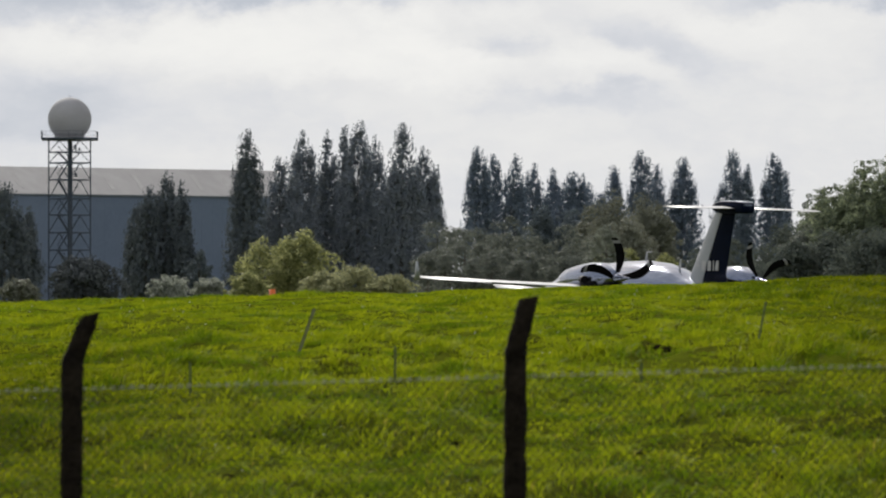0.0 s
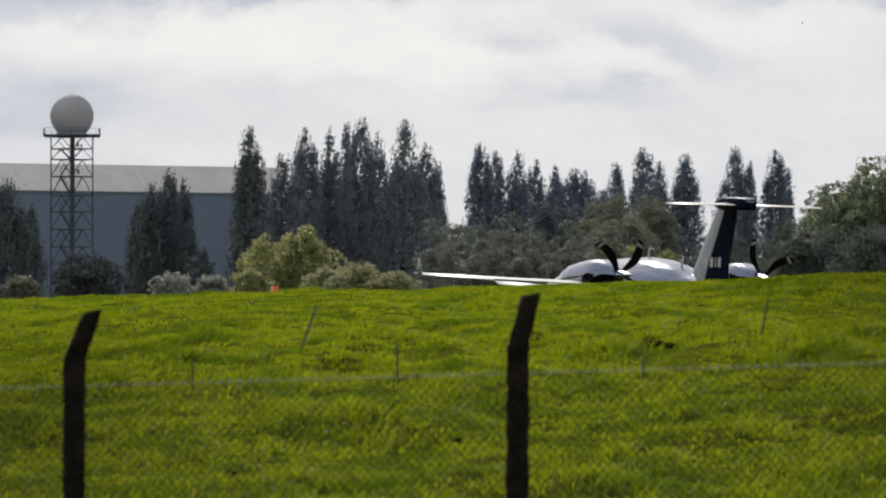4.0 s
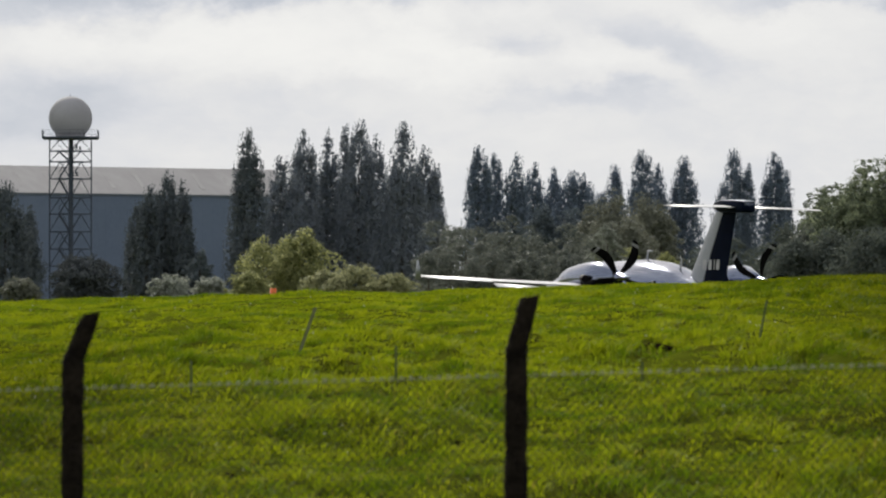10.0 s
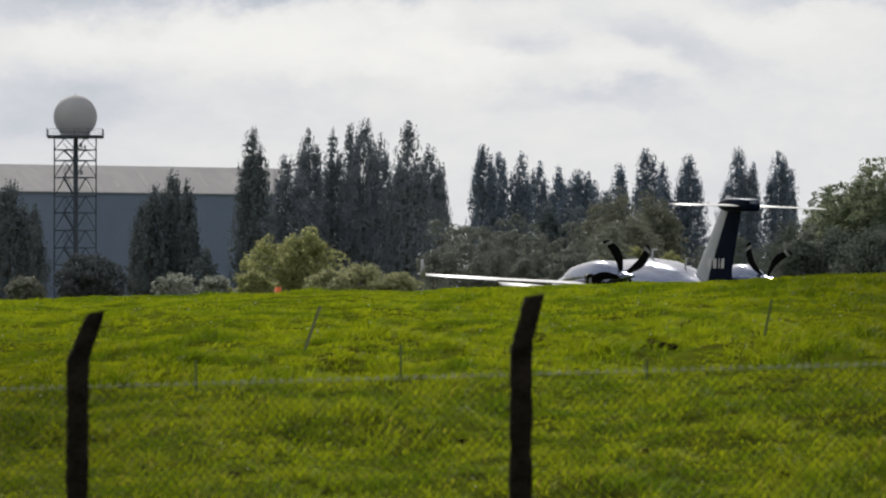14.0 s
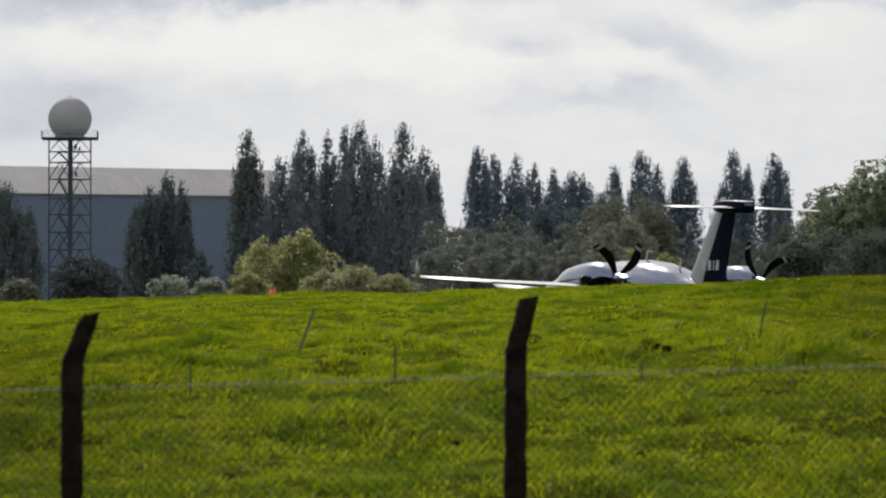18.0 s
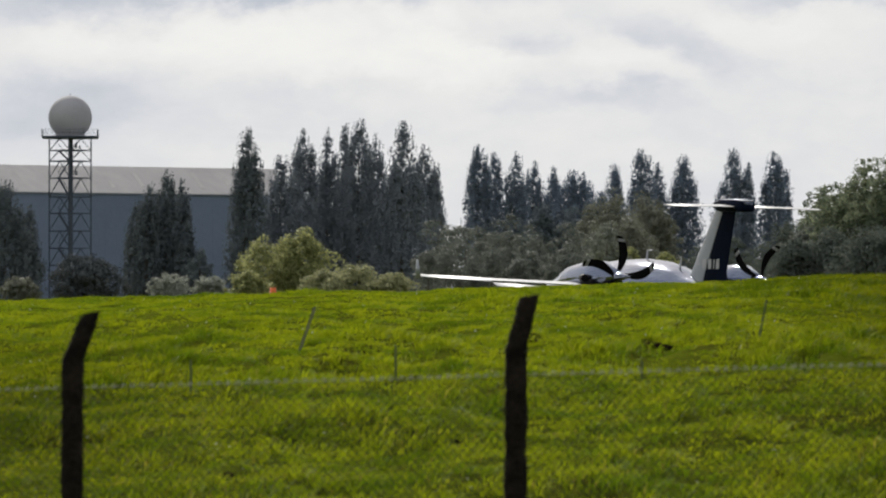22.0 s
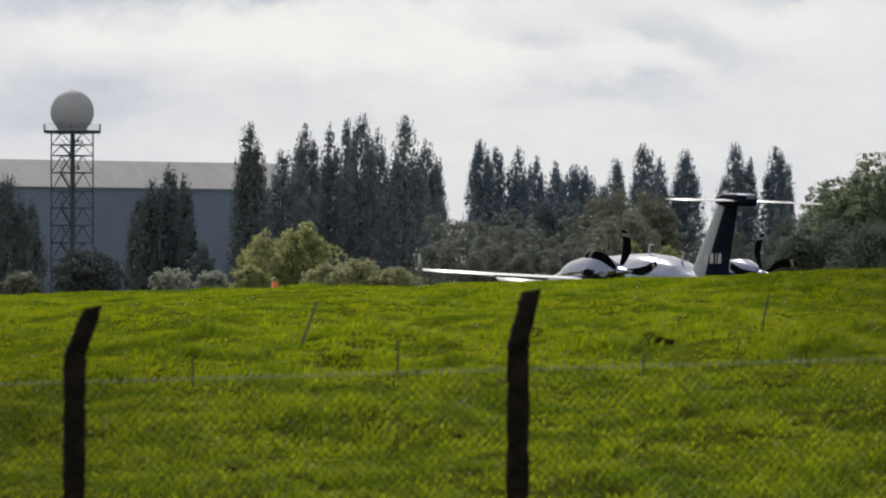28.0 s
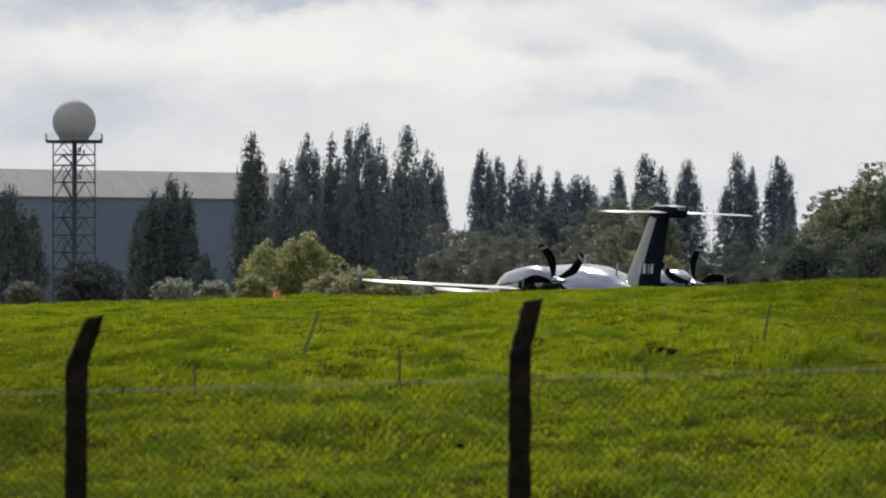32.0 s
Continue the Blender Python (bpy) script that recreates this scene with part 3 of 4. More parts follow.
BUSHES += [
    (27.2, 890, 8.9, 6.3, 61, "yellow"),
    (23.4, 882, 7.9, 4.6, 83, "yellow"),
    (33.0, 890, 7.9, 6.4, 84, "yellow"),
    (54.9, 900, 11.9, 11.1, 62, "grey"),
    (58.4, 880, 19.0, 11.0, 63, "light"),
    (64.2, 870, 23.2, 13.1, 64, "light"),
    (61.9, 876, 22.0, 12.5, 82, "light"),
    (70.3, 880, 24.0, 12.6, 65, "light"),
    (50.8, 860, 9.5, 9.7, 66, "deep"),
    (55.9, 862, 10.3, 12.2, 67, "deep"),
    (61.5, 850, 11.0, 13.6, 68, "deep"),
    (58.7, 930, 18.7, 10.5, 69, "light"),
    (65.0, 935, 20.8, 13.2, 70, "light"),
    (63.6, 940, 16.9, 15.1, 71, "deep"),
    (71.6, 940, 19.1, 16.0, 72, "deep"),
    (55.4, 960, 13.6, 10.9, 73, "deep"),
    (60.7, 950, 15.7, 12.6, 74, "deep"),
    (68.3, 950, 17.0, 15.3, 75, "deep"),
    (-2.2, 960, 8.6, 6.3, 79, "slate"),
    (-75.7, 950, 18.4, 8.1, 80, "dark"),
    (-71.7, 900, 9.9, 7.7, 81, "dim"),
]
STYLES = {
    "dark": (M_LEAF_DARK, "dark brownish-green rounded bush", "bush", 0.0, 1.0),
    "grey": (M_LEAF_GREY, "dull grey-green bushy tree in a thicket", "tree", 0.0, 1.1),
    "dull": (M_LEAF_DULL, "dull olive-grey leafy tree behind a thicket", "tree", 0.0, 1.0),
    "slate": (M_LEAF_HAZED, "dark shrub at the foot of poplars, haze painted into its leaves", "bush", 0.0, 1.0),
    "olive": (M_LEAF_OLIVE, "olive green bush at the meadow's edge", "bush", 0.0, 1.0),
    "yellow": (M_LEAF_YELLOW, "round bush with yellowing green leaves", "bush", 0.0, 1.05),
    "pale": (M_LEAF_PALE, "rounded pale grey-green tree before a thicket", "tree", 0.0, 1.0),
    "dim": (M_LEAF_DULL, "dull olive bush at the meadow's edge", "bush", 0.0, 1.0),
    "silver": (M_LEAF_SILVER, "low silvery grey-green bush", "bush", 0.0, 1.0),
    "deep": (M_LEAF_DEEP, "dark green dense tree in a thicket", "tree", 0.0, 1.15),
    "light": (M_LEAF_TREE, "loose leafy tree with sunlit green outer twigs", "tree", 0.05, 0.8),
}
for x, y, h, w, seed, style in BUSHES:
    mt, text, kind, low, loose = STYLES[style]
    big = h * w > 90
    airy = style == "light"
    if airy:
        broadleaf(x, y, h, w, seed, mt, text, kind, low, 380, 22, 0.26, loose, fine=0.060)
    elif style == "dark":
        broadleaf(x, y, h, w, seed, mt, text, kind, low, 320, 44, 0.25, 1.25, fine=0.070)
    else:
        broadleaf(x, y, h, w, seed, mt, text, kind, low, 170 if big else 130, 38, 0.30 if big else 0.22, loose, fine=0.098 if big else 0.070)


def thicket():
    """Young trees and scrub crowding along the far edge of the field, in two runs."""
    rng = random.Random(5)
    for x0, x1, count, top, y0 in ((-2.6, 27.0, 36, 17.2, 860), (36.0, 72.0, 22, 11.0, 870)):
        for i in range(count):
            f = (i + rng.random() * 0.8) / count
            back = (i * 0.382) % 1.0
            h = top * (0.40 + 0.60 * back) * rng.uniform(0.88, 1.0) * (1.0 - 0.33 * f if x0 < 0 else 1.0)
            w = min(9.0, h * rng.uniform(0.55, 0.85))
            broadleaf(x0 + (x1 - x0) * f, y0 + 60 * back, h, w, 300 + i + int(x1), M_LEAF_GREY if x0 < 0 else M_LEAF_DEEP,
                      "dull grey-green scrubby tree in a thicket", "tree", 0.0, 20, 150, 0.20, 1.0, fine=1.25 / w, cap=1.1)


thicket()

# ---- hangar ----


def hangar():
    """A long shed seen from its eaves side; the roof's end verge runs out towards the ridge."""
    th = tagged(new("hangar"), "huge blue-grey clad hangar with a pale sheet roof", "building")
    th.matrix_basis = pose(-32.6, 1124, 0, 0, 0, 40)
    length, depth, eave, ridge = 100.0, 19.0, 19.25, 24.3
    bm = bmesh.new()
    box(bm, length, 0.4, eave, pose(-length / 2, 0, eave / 2))
    front = part("wall", bm, M_CLAD, th)
    bm = bmesh.new()
    box(bm, length, 0.4, eave, pose(-length / 2, depth, eave / 2))
    part("wall", bm, M_CLAD, th)
    for x in (-0.2, -length + 0.2):
        bm = bmesh.new()
        ys = [(0.2, 0), (depth - 0.2, 0), (depth - 0.2, eave), (depth / 2, ridge - 0.3), (0.2, eave)]
        loft(bm, [[(x - 0.2, py, pz) for py, pz in ys], [(x + 0.2, py, pz) for py, pz in ys]])
        part("wall", bm, M_CLAD, th)
    verge = 9.2
    for s in (0, 1):
        y0 = -0.3 if s == 0 else depth + 0.3
        corners = [(0.5, y0, eave - 0.05), (verge, depth / 2, ridge), (-length - 0.6, depth / 2, ridge), (-length - 0.6, y0, eave - 0.05)]
        bm = bmesh.new()
        loft(bm, [[(a, b, c) for a, b, c in corners], [(a, b, c + 0.32) for a, b, c in corners]])
        roof = part("roof", bm, M_ROOF, th)
        if s == 0:
            rise = (ridge - eave) / (depth / 2 + 0.3)
            for i in range(14):
                x, g = -2.0 - i * 6.9, 0.10 + 0.05 * (i % 3)
                bm = bmesh.new()
                ring = [(x + dx + 3.2 * f, y0 + (depth / 2 + 0.3) * f, eave - 0.05 + rise * (depth / 2 + 0.3) * f + 0.34) for dx, f in ((0, g), (1.0, g), (1.0, 0.80), (0, 0.80))]
                loft(bm, [ring, [(a, b, c + 0.03) for a, b, c in ring]])
                part("rooflight", bm, M_ROOFLIGHT, roof)
    bm = bmesh.new()
    box(bm, length + 1.0, 0.22, 0.16, pose(-length / 2, -0.38, eave + 0.06), 0.05)
    part("gutter", bm, M_CLAD_RIB, th)
    for i in range(39):
        bm = bmesh.new()
        box(bm, 0.18, 0.02, eave - 1.0, pose(-1.2 - i * 2.5, -0.21, eave / 2 - 0.4))
        part("cladding_seam", bm, M_CLAD, front)


M_ROOFLIGHT = surface("pale_rooflight", (0.330, 0.320, 0.318), (0.405, 0.395, 0.392), 0.3, 0.8, bump=0.05, fine=2, spec=0.15)
hangar()

# ---- radar tower ----


def radar_tower():
    th = tagged(new("radar_tower"), "lattice steel radar tower carrying a pale spherical radome", "tower")
    th.matrix_basis = pose(-59.3, 950, 0, 0, 0, 47)
    half, top = 2.34, 25.7
    for sx in (-1, 1):
        for sy in (-1, 1):
            bm = bmesh.new()
            rod(bm, (sx * half, sy * half, 0), (sx * half, sy * half, top), 0.11, sides=6)
            part("leg", bm, M_TOWER, th)
    levels = [0.3, 2.8, 5.55, 8.25, 11.0, 13.8, 16.4, 19.4, 22.1, 23.8, top]
    for k, z in enumerate(levels):
        for m in range(4):
            bm = bmesh.new()
            box(bm, half * 2, 0.12, 0.19, pose(0, 0, z, 0, 0, m * 90) @ pose(0, half, 0))
            part("girt", bm, M_TOWER, th)
        if k:
            z0 = levels[k - 1]
            for m in range(4):
                r = Matrix.Rotation(m * math.pi / 2, 4, "Z")
                for sg in (-1, 1):
                    bm = bmesh.new()
                    rod(bm, r @ Vector((sg * half, half, z0)), r @ Vector((0, half, z)), 0.055, sides=5)
                    part("brace", bm, M_TOWER, th)
    bm = bmesh.new()
    box(bm, 0.55, 0.55, top, pose(0.1, 0, top / 2), 0.06)
    part("cable_shaft", bm, M_TOWER, th)
    square = Matrix.Rotation(radians(-45), 4, "Z")
    for k in range(9):
        lo, hi = (-1.85, -0.15) if k % 2 else (-0.15, -1.85)
        a, b = square @ Vector((lo, -0.5, levels[k])), square @ Vector((hi, -0.5, levels[k + 1]))
        d = b - a
        turn = d.to_track_quat("X", "Z").to_matrix().to_4x4()
        bm = bmesh.new()
        box(bm, d.length, 0.7, 0.22, Matrix.Translation((a + b) / 2) @ turn)
        flight = part("stair_flight", bm, M_TOWER, th)
        bm = bmesh.new()
        box(bm, d.length, 0.06, 0.09, Matrix.Translation((a + b) / 2 + Vector((0, 0, 0.95))) @ turn @ pose(0, -0.33, 0))
        part("stair_rail", bm, M_TOWER, flight)
    for px, pz, w, h in ((0.95, 24.6, 0.35, 0.7), (1.55, 24.3, 0.25, 0.5), (1.0, 20.2, 0.35, 0.6)):
        bm = bmesh.new()
        box(bm, w, 0.4, h, square @ pose(px, -1.0, pz), 0.04)
        box(bm, 1.4, 0.08, 0.08, square @ pose(px - 0.4, -0.9, pz - h / 2))
        part("equipment_box", bm, M_TOWER, th)
    bm = bmesh.new()
    box(bm, 8.8, 8.8, 0.34, square @ pose(0, 0, top + 0.19), 0.08)
    deck = part("platform", bm, M_TOWER, th, "dark steel platform")
    for m in range(4):
        for i in range(5):
            bm = bmesh.new()
            rod(bm, *[square @ Matrix.Rotation(m * math.pi / 2, 4, "Z") @ Vector((-4.4 + i * 2.2, 4.4, z)) for z in (top + 0.3, top + 1.4)], 0.028, sides=5)
            part("rail_post", bm, M_TOWER, deck)
        for z in (0.85, 1.4):
            bm = bmesh.new()
            box(bm, 8.8, 0.035, 0.035, square @ Matrix.Rotation(m * math.pi / 2, 4, "Z") @ pose(0, 4.4, top + z))
            part("handrail", bm, M_TOWER, deck)
    bm = bmesh.new()
    bmesh.ops.create_cone(bm, cap_ends=True, segments=40, radius1=2.3, radius2=2.3, depth=0.7, matrix=pose(0, 0, top + 0.75))
    part("radome_base", bm, M_RADOME, th)
    bm = bmesh.new()
    bmesh.ops.create_icosphere(bm, subdivisions=5, radius=3.45, matrix=pose(0, 0, top + 3.35))
    dome = part("radome", bm, M_RADOME, th, "pale grey-white spherical radome", smooth=True)
    bm = bmesh.new()
    bmesh.ops.create_icosphere(bm, subdivisions=2, radius=3.462, matrix=pose(0, 0, top + 3.35, 20, 10, 15))
    bmesh.ops.wireframe(bm, faces=bm.faces, thickness=0.035, use_replace=True)
    part("panel_joint", bm, M_RADOME_JOINT, dome)
    bm = bmesh.new()
    rod(bm, (0, 0, top + 6.75), (0, 0, top + 7.15), 0.04)
    part("lightning_rod", bm, M_TOWER, dome)


M_RADOME_JOINT = surface("radome_joint", (0.40, 0.38, 0.35), (0.48, 0.46, 0.43), 0.4, 0.6, bump=0)
radar_tower()

# ---- fence ----


def fence_post(x, y, z_base, shaft, arm_dx, arm_h, lean, seed):
    """A concrete post whose top is cranked over to one side."""
    rng = random.Random(seed)
    th = tagged(new("fence_post"), "dark weathered concrete fence post with a cranked top", "post", "fence posts")
    th.location = (x, y, z_base)
    rings = []
    for k in range(31):
        f = k / 30
        z = shaft * f
        rings.append((lean * f, z, 0.066 + rng.uniform(-0.004, 0.004)))
    for k in range(1, 9):
        f = k / 8
        rings.append((lean + arm_dx * f, shaft + arm_h * f, 0.064 - 0.008 * f + rng.uniform(-0.003, 0.003)))
    bm = bmesh.new()
    out = []
    for cx, z, r in rings:
        ring = []
        for a in range(12):
            an = a * math.pi / 6
            c, s = math.cos(an), math.sin(an)
            q = r / max(abs(c), abs(s)) * 0.5 + r * 0.62
            q *= 1 + rng.uniform(-0.055, 0.055)
            ring.append((cx + c * q, s * q, z + (0.012 * c if z > shaft + arm_h - 0.01 else 0)))
        out.append(ring)
    loft(bm, out)
    part("shaft", bm, M_CONCRETE, th, smooth=False)
    for z in (shaft - 0.02, shaft - 0.5, shaft - 1.0):
        bm = bmesh.new()
        rod(bm, (lean * 0.9 - 0.085, -0.05, z), (lean * 0.9 + 0.085, -0.05, z), 0.006, sides=5)
        part("tie_wire", bm, M_GALV, th)


def fence_mesh():
    """Chain link: zigzag wires side by side, hung on the posts."""
    th = tagged(new("chain_link_fence"), "fine galvanised chain-link mesh stretched between concrete posts", "fence")
    th.location = (0.0, 40.0, 0.0)
    pitch, left, count, rows = 0.032, -5.6, 352, 50
    verts, faces = [], []
    for i in range(count):
        x0 = left + i * pitch
        top = 1.045 + 0.0285 * (x0 + 2.47)
        ring = []
        for k in range(rows + 1):
            odd = (k + i) % 2
            x = x0 + (pitch * 1.03 if odd else -pitch * 0.03)
            y = 0.003 if odd else -0.003
            z = top - k * 0.033
            b = len(verts)
            r = 0.0039
            verts += [(x - r, y, z), (x + r * 0.5, y - r, z), (x + r * 0.5, y + r, z)]
            ring.append(b)
        for p, q in zip(ring, ring[1:]):
            for a in range(3):
                faces.append((p + a, p + (a + 1) % 3, q + (a + 1) % 3, q + a))
    me = bpy.data.meshes.new("wire_mesh")
    me.from_pydata(verts, [], faces)
    me.materials.append(M_GALV)
    ob = tagged(new("wire_mesh", me), kind="stuff")
    ob.parent = th
    knots = bmesh.new()
    for i in range(0, count, 2):
        x0 = left + i * pitch
        top = 1.045 + 0.0285 * (x0 + 2.47)
        rod(knots, (x0 - 0.012, 0, top - 0.012), (x0 + 0.014, -0.004, top + 0.016), 0.0042, sides=4)
        rod(knots, (x0 + 0.014, 0, top - 0.012), (x0 - 0.010, 0.004, top + 0.016), 0.0042, sides=4)
    tagged(part("selvedge", knots, M_SELVEDGE, th, "knuckled wire edge, painted bright as if lit"), kind="stuff")
    for drop in (0.0, 0.9):
        bm = bmesh.new()
        rod(bm, (left, -0.006, 1.045 - drop + 0.0285 * (left + 2.47)), (left + (count - 1) * pitch, -0.006, 1.045 - drop + 0.0285 * (left + (count - 1) * pitch + 2.47)), 0.0022, sides=5)
        part("line_wire", bm, M_GALV if drop else M_SELVEDGE, th)


fence_post(-2.489, 40.0, -0.62, 1.85, 0.126, 0.32, 0.01, 3)
fence_post(0.477, 40.0, -0.62, 1.925, 0.088, 0.355, 0.008, 4)
fence_mesh()


def stake(x, y, height, lean, r, label, name="metal_stake"):
    z = float(ground_z(x, y))
    th = tagged(new(name), label, "stake", "stakes of an old fence")
    th.location = (x, y, z - 0.1)
    for m in (0, 1):
        bm = bmesh.new()
        box(bm, r * 2 if m == 0 else 0.008, 0.008 if m == 0 else r * 2, height + 0.1, Matrix.Shear("XY", 4, (lean / height, 0)) @ pose(0 if m == 0 else -r, 0 if m == 0 else r, (height + 0.1) / 2))
        part("flange", bm, M_STAKE if lean > 0.1 else M_STAKE_GREEN, th)


STAKES = [(-2.77, 65.6, 0.36, 0.00), (-0.54, 67.7, 0.40, 0.00), (-1.80, 72.9, 0.57, 0.20), (3.76, 71.8, 0.52, 0.10), (2.25, 67.8, 0.24, 0.00)]
for x, y, h, lean in STAKES:
    stake(x, y, h, lean, (0.018 if lean else 0.012) if x < 3 else 0.011, "thin leaning grey steel stake in the grass" if abs(lean) > 0.1 else "short upright mossy steel stake in the grass")

# ---- marker ----


def marker():
    th = tagged(new("marker_cone"), "small bright orange marker beyond the grassy crest", "marker")
    th.location = (-4.05, 142.0, float(ground_z(-4.05, 142.0)))
    bm = bmesh.new()
    box(bm, 0.5, 0.5, 0.05, pose(0, 0, 0.025), 0.015)
    part("foot", bm, M_BLACK, th)
    bm = bmesh.new()
    bmesh.ops.create_cone(bm, cap_ends=True, segments=20, radius1=0.10, radius2=0.075, depth=1.70, matrix=pose(0, 0, 0.90))
    part("body", bm, M_ORANGE, th, smooth=True)


marker()

# ---- aircraft ----
def egg(y, a, b, z, n=28, square=1.0):
    """A ring of a fuselage: half width a, half height b, centre height z."""
    return [(math.copysign(abs(math.cos(t)) ** square, math.cos(t)) * a, y, z + math.copysign(abs(math.sin(t)) ** square, math.sin(t)) * b) for t in (2 * math.pi * k / n for k in range(n))]


def foil(le, te, z, thick, twist=0.0, n=18, across="z", part_of=(0.0, 1.0)):
    """An aerofoil ring: le and te are its ends as (x, y), thickness across z or across x; part_of cuts the chord."""
    pts = []
    for k in range(n):
        s = k / n * 2
        up = s < 1
        c = s if up else 2 - s
        c = part_of[0] + (part_of[1] - part_of[0]) * (0.5 - 0.5 * math.cos(c * math.pi))
        t = thick * (2.6 * math.sqrt(max(c, 0)) * (1 - c) * 0.75 + 0.02) * (1 if up else -0.7)
        x = le[0] + (te[0] - le[0]) * c
        y = le[1] + (te[1] - le[1]) * c
        if across == "z":
            pts.append((x, y, z - twist * c + t * 0.5))
        else:
            pts.append((x + (t if up else t / 0.7) * 0.5, y, z))
    return pts


def wing_side(th, s):
    """One main wing with its flap, aileron and winglet; s is -1 for the port side."""
    bm = bmesh.new()
    st = [(0.75, 1.35, -0.45, 1.76, 0.24), (2.0, 1.28, -0.36, 1.80, 0.22), (4.5, 1.04, -0.03, 1.87, 0.15), (6.95, 0.80, 0.20, 1.95, 0.09)]
    sag = 0.0 if s < 0 else 0.05   # the heavier starboard wing hangs lower
    loft(bm, [foil((s * x, le), (s * x, te), z - sag * x, th_ * 0.72, 0.055) for x, le, te, z, th_ in st])
    w = part("wing", bm, M_WHITE, th, "slim white wing", smooth=True)
    bm = bmesh.new()
    loft(bm, [foil((s * x, le), (s * x, te), z - sag * x, 0.05, 0.10, 12) for x, le, te, z in ((2.55, -0.30, -0.80, 1.66), (5.0, 0.01, -0.36, 1.78))])
    part("flap", bm, M_WHITE, w, "lowered flap", smooth=True)
    bm = bmesh.new()
    loft(bm, [foil((s * x, le), (s * x, te), z - sag * x, 0.035, 0.02, 12) for x, le, te, z in ((5.05, 0.04, -0.15, 1.82), (6.85, 0.23, 0.05, 1.90))])
    part("aileron", bm, M_WHITE, w, smooth=True)
    bm = bmesh.new()
    loft(bm, [foil((s * 6.97, 0.56), (s * 6.97, 0.16), 1.84 - 7 * sag, 0.05, across="x"), foil((s * 7.0, 0.46), (s * 7.0, 0.16), 2.03 - 7 * sag, 0.045, across="x"), foil((s * 7.06, 0.28), (s * 7.06, 0.15), 2.33 - 7 * sag, 0.03, across="x")])
    part("winglet", bm, M_FINGREY, w, "grey winglet", smooth=True)
    for x in (3.2, 4.3):
        bm = bmesh.new()
        loft(bm, [[(s * x + math.cos(t) * r, y, z - sag * x + math.sin(t) * r) for t in (k * math.pi / 4 for k in range(8))] for y, r, z in ((0.4, 0.02, 1.72), (0.0, 0.06, 1.68), (-0.75, 0.02, 1.60))])
        part("flap_fairing", bm, M_WHITE, w, smooth=True)


HUB_X, HUB_Y, HUB_Z = 2.05, -1.38, 1.99


def nacelle(th, s):
    bm = bmesh.new()
    st = [(1.80, 0.22, 0.18, 1.90), (1.72, 0.30, 0.27, 1.91), (1.45, 0.36, 0.34, 1.93), (0.9, 0.39, 0.39, 1.96), (0.1, 0.40, 0.42, 2.00), (-0.6, 0.37, 0.40, 2.01), (-1.1, 0.24, 0.25, 2.00), (-1.37, 0.15, 0.15, 1.99)]
    loft(bm, [[(s * HUB_X + p[0], p[1], p[2]) for p in egg(*q)] for q in st])
    nc = part("nacelle", bm, M_SILVER, th, "silver engine nacelle", smooth=True)
    for side in (-1, 1):
        bm = bmesh.new()
        x = s * HUB_X + side * 0.36
        rod(bm, (x, -0.02, 1.96), (x + side * 0.13, -0.42, 1.95), 0.105, 0.095, 14)
        part("exhaust", bm, M_BLACK, nc, "sooty black exhaust stub", smooth=False)
    bm = bmesh.new()
    box(bm, 0.84, 0.80, 0.26, pose(s * HUB_X, -0.30, 1.80), 0.08)
    box(bm, 0.46, 0.75, 0.22, pose(s * HUB_X, -0.95, 1.80), 0.08)
    part("oil_cooler", bm, M_BLACK, nc, "dark cooling duct", smooth=True)


def propeller(th, s):
    """A spinner with five curved blades, turning about its own axis; s is -1 for the port side."""
    bm = bmesh.new()
    st = [(0.06, 0.142), (-0.15, 0.122), (-0.40, 0.084), (-0.62, 0.048), (-0.82, 0.018), (-0.86, 0.005)]
    loft(bm, [[(math.cos(t) * r, y, math.sin(t) * r) for t in (k * math.pi / 10 for k in range(20))] for y, r in st])
    pr = part("propeller", bm, M_SILVER, th, "five-bladed pusher propeller with a pale spinner", at=pose(s * HUB_X, HUB_Y, HUB_Z), smooth=True)
    for k in range(5):
        bm = bmesh.new()
        rings = []
        for i in range(13):
            f = i / 12
            r = 0.16 + 0.92 * f
            # the blade bows forward of its root and its tip sweeps back
            bow = s * (-0.12 * math.sin(f * math.pi * 0.85) + 0.13 * f ** 2.6)
            w = 0.060 + 0.058 * math.sin(min(f * 1.25, 1) * math.pi * 0.75) - 0.035 * max(0, f - 0.93) / 0.07
            pitch = radians(34 - 24 * f)
            c, sn = math.cos(pitch), math.sin(pitch)
            ring = []
            for q in range(8):
                t = q * math.pi / 4
                u, v = math.cos(t) * w, math.sin(t) * (0.022 - 0.014 * f)
                ring.append((bow + u * c - v * sn, -0.10 + (u * sn + v * c) * s * 0.8, r))
            rings.append(ring)
        loft(bm, rings)
        for fc in bm.faces:
            z = fc.calc_center_median().z
            fc.material_index = 1 if (0.93 < z < 0.97 or 1.0 < z < 1.03) else 0
        part("blade", bm, [M_BLADE, M_TIPWHITE], pr, "black scimitar blade with pale tip bands", at=pose(0, 0, 0, 0, k * 72, 0), smooth=True)
    return pr


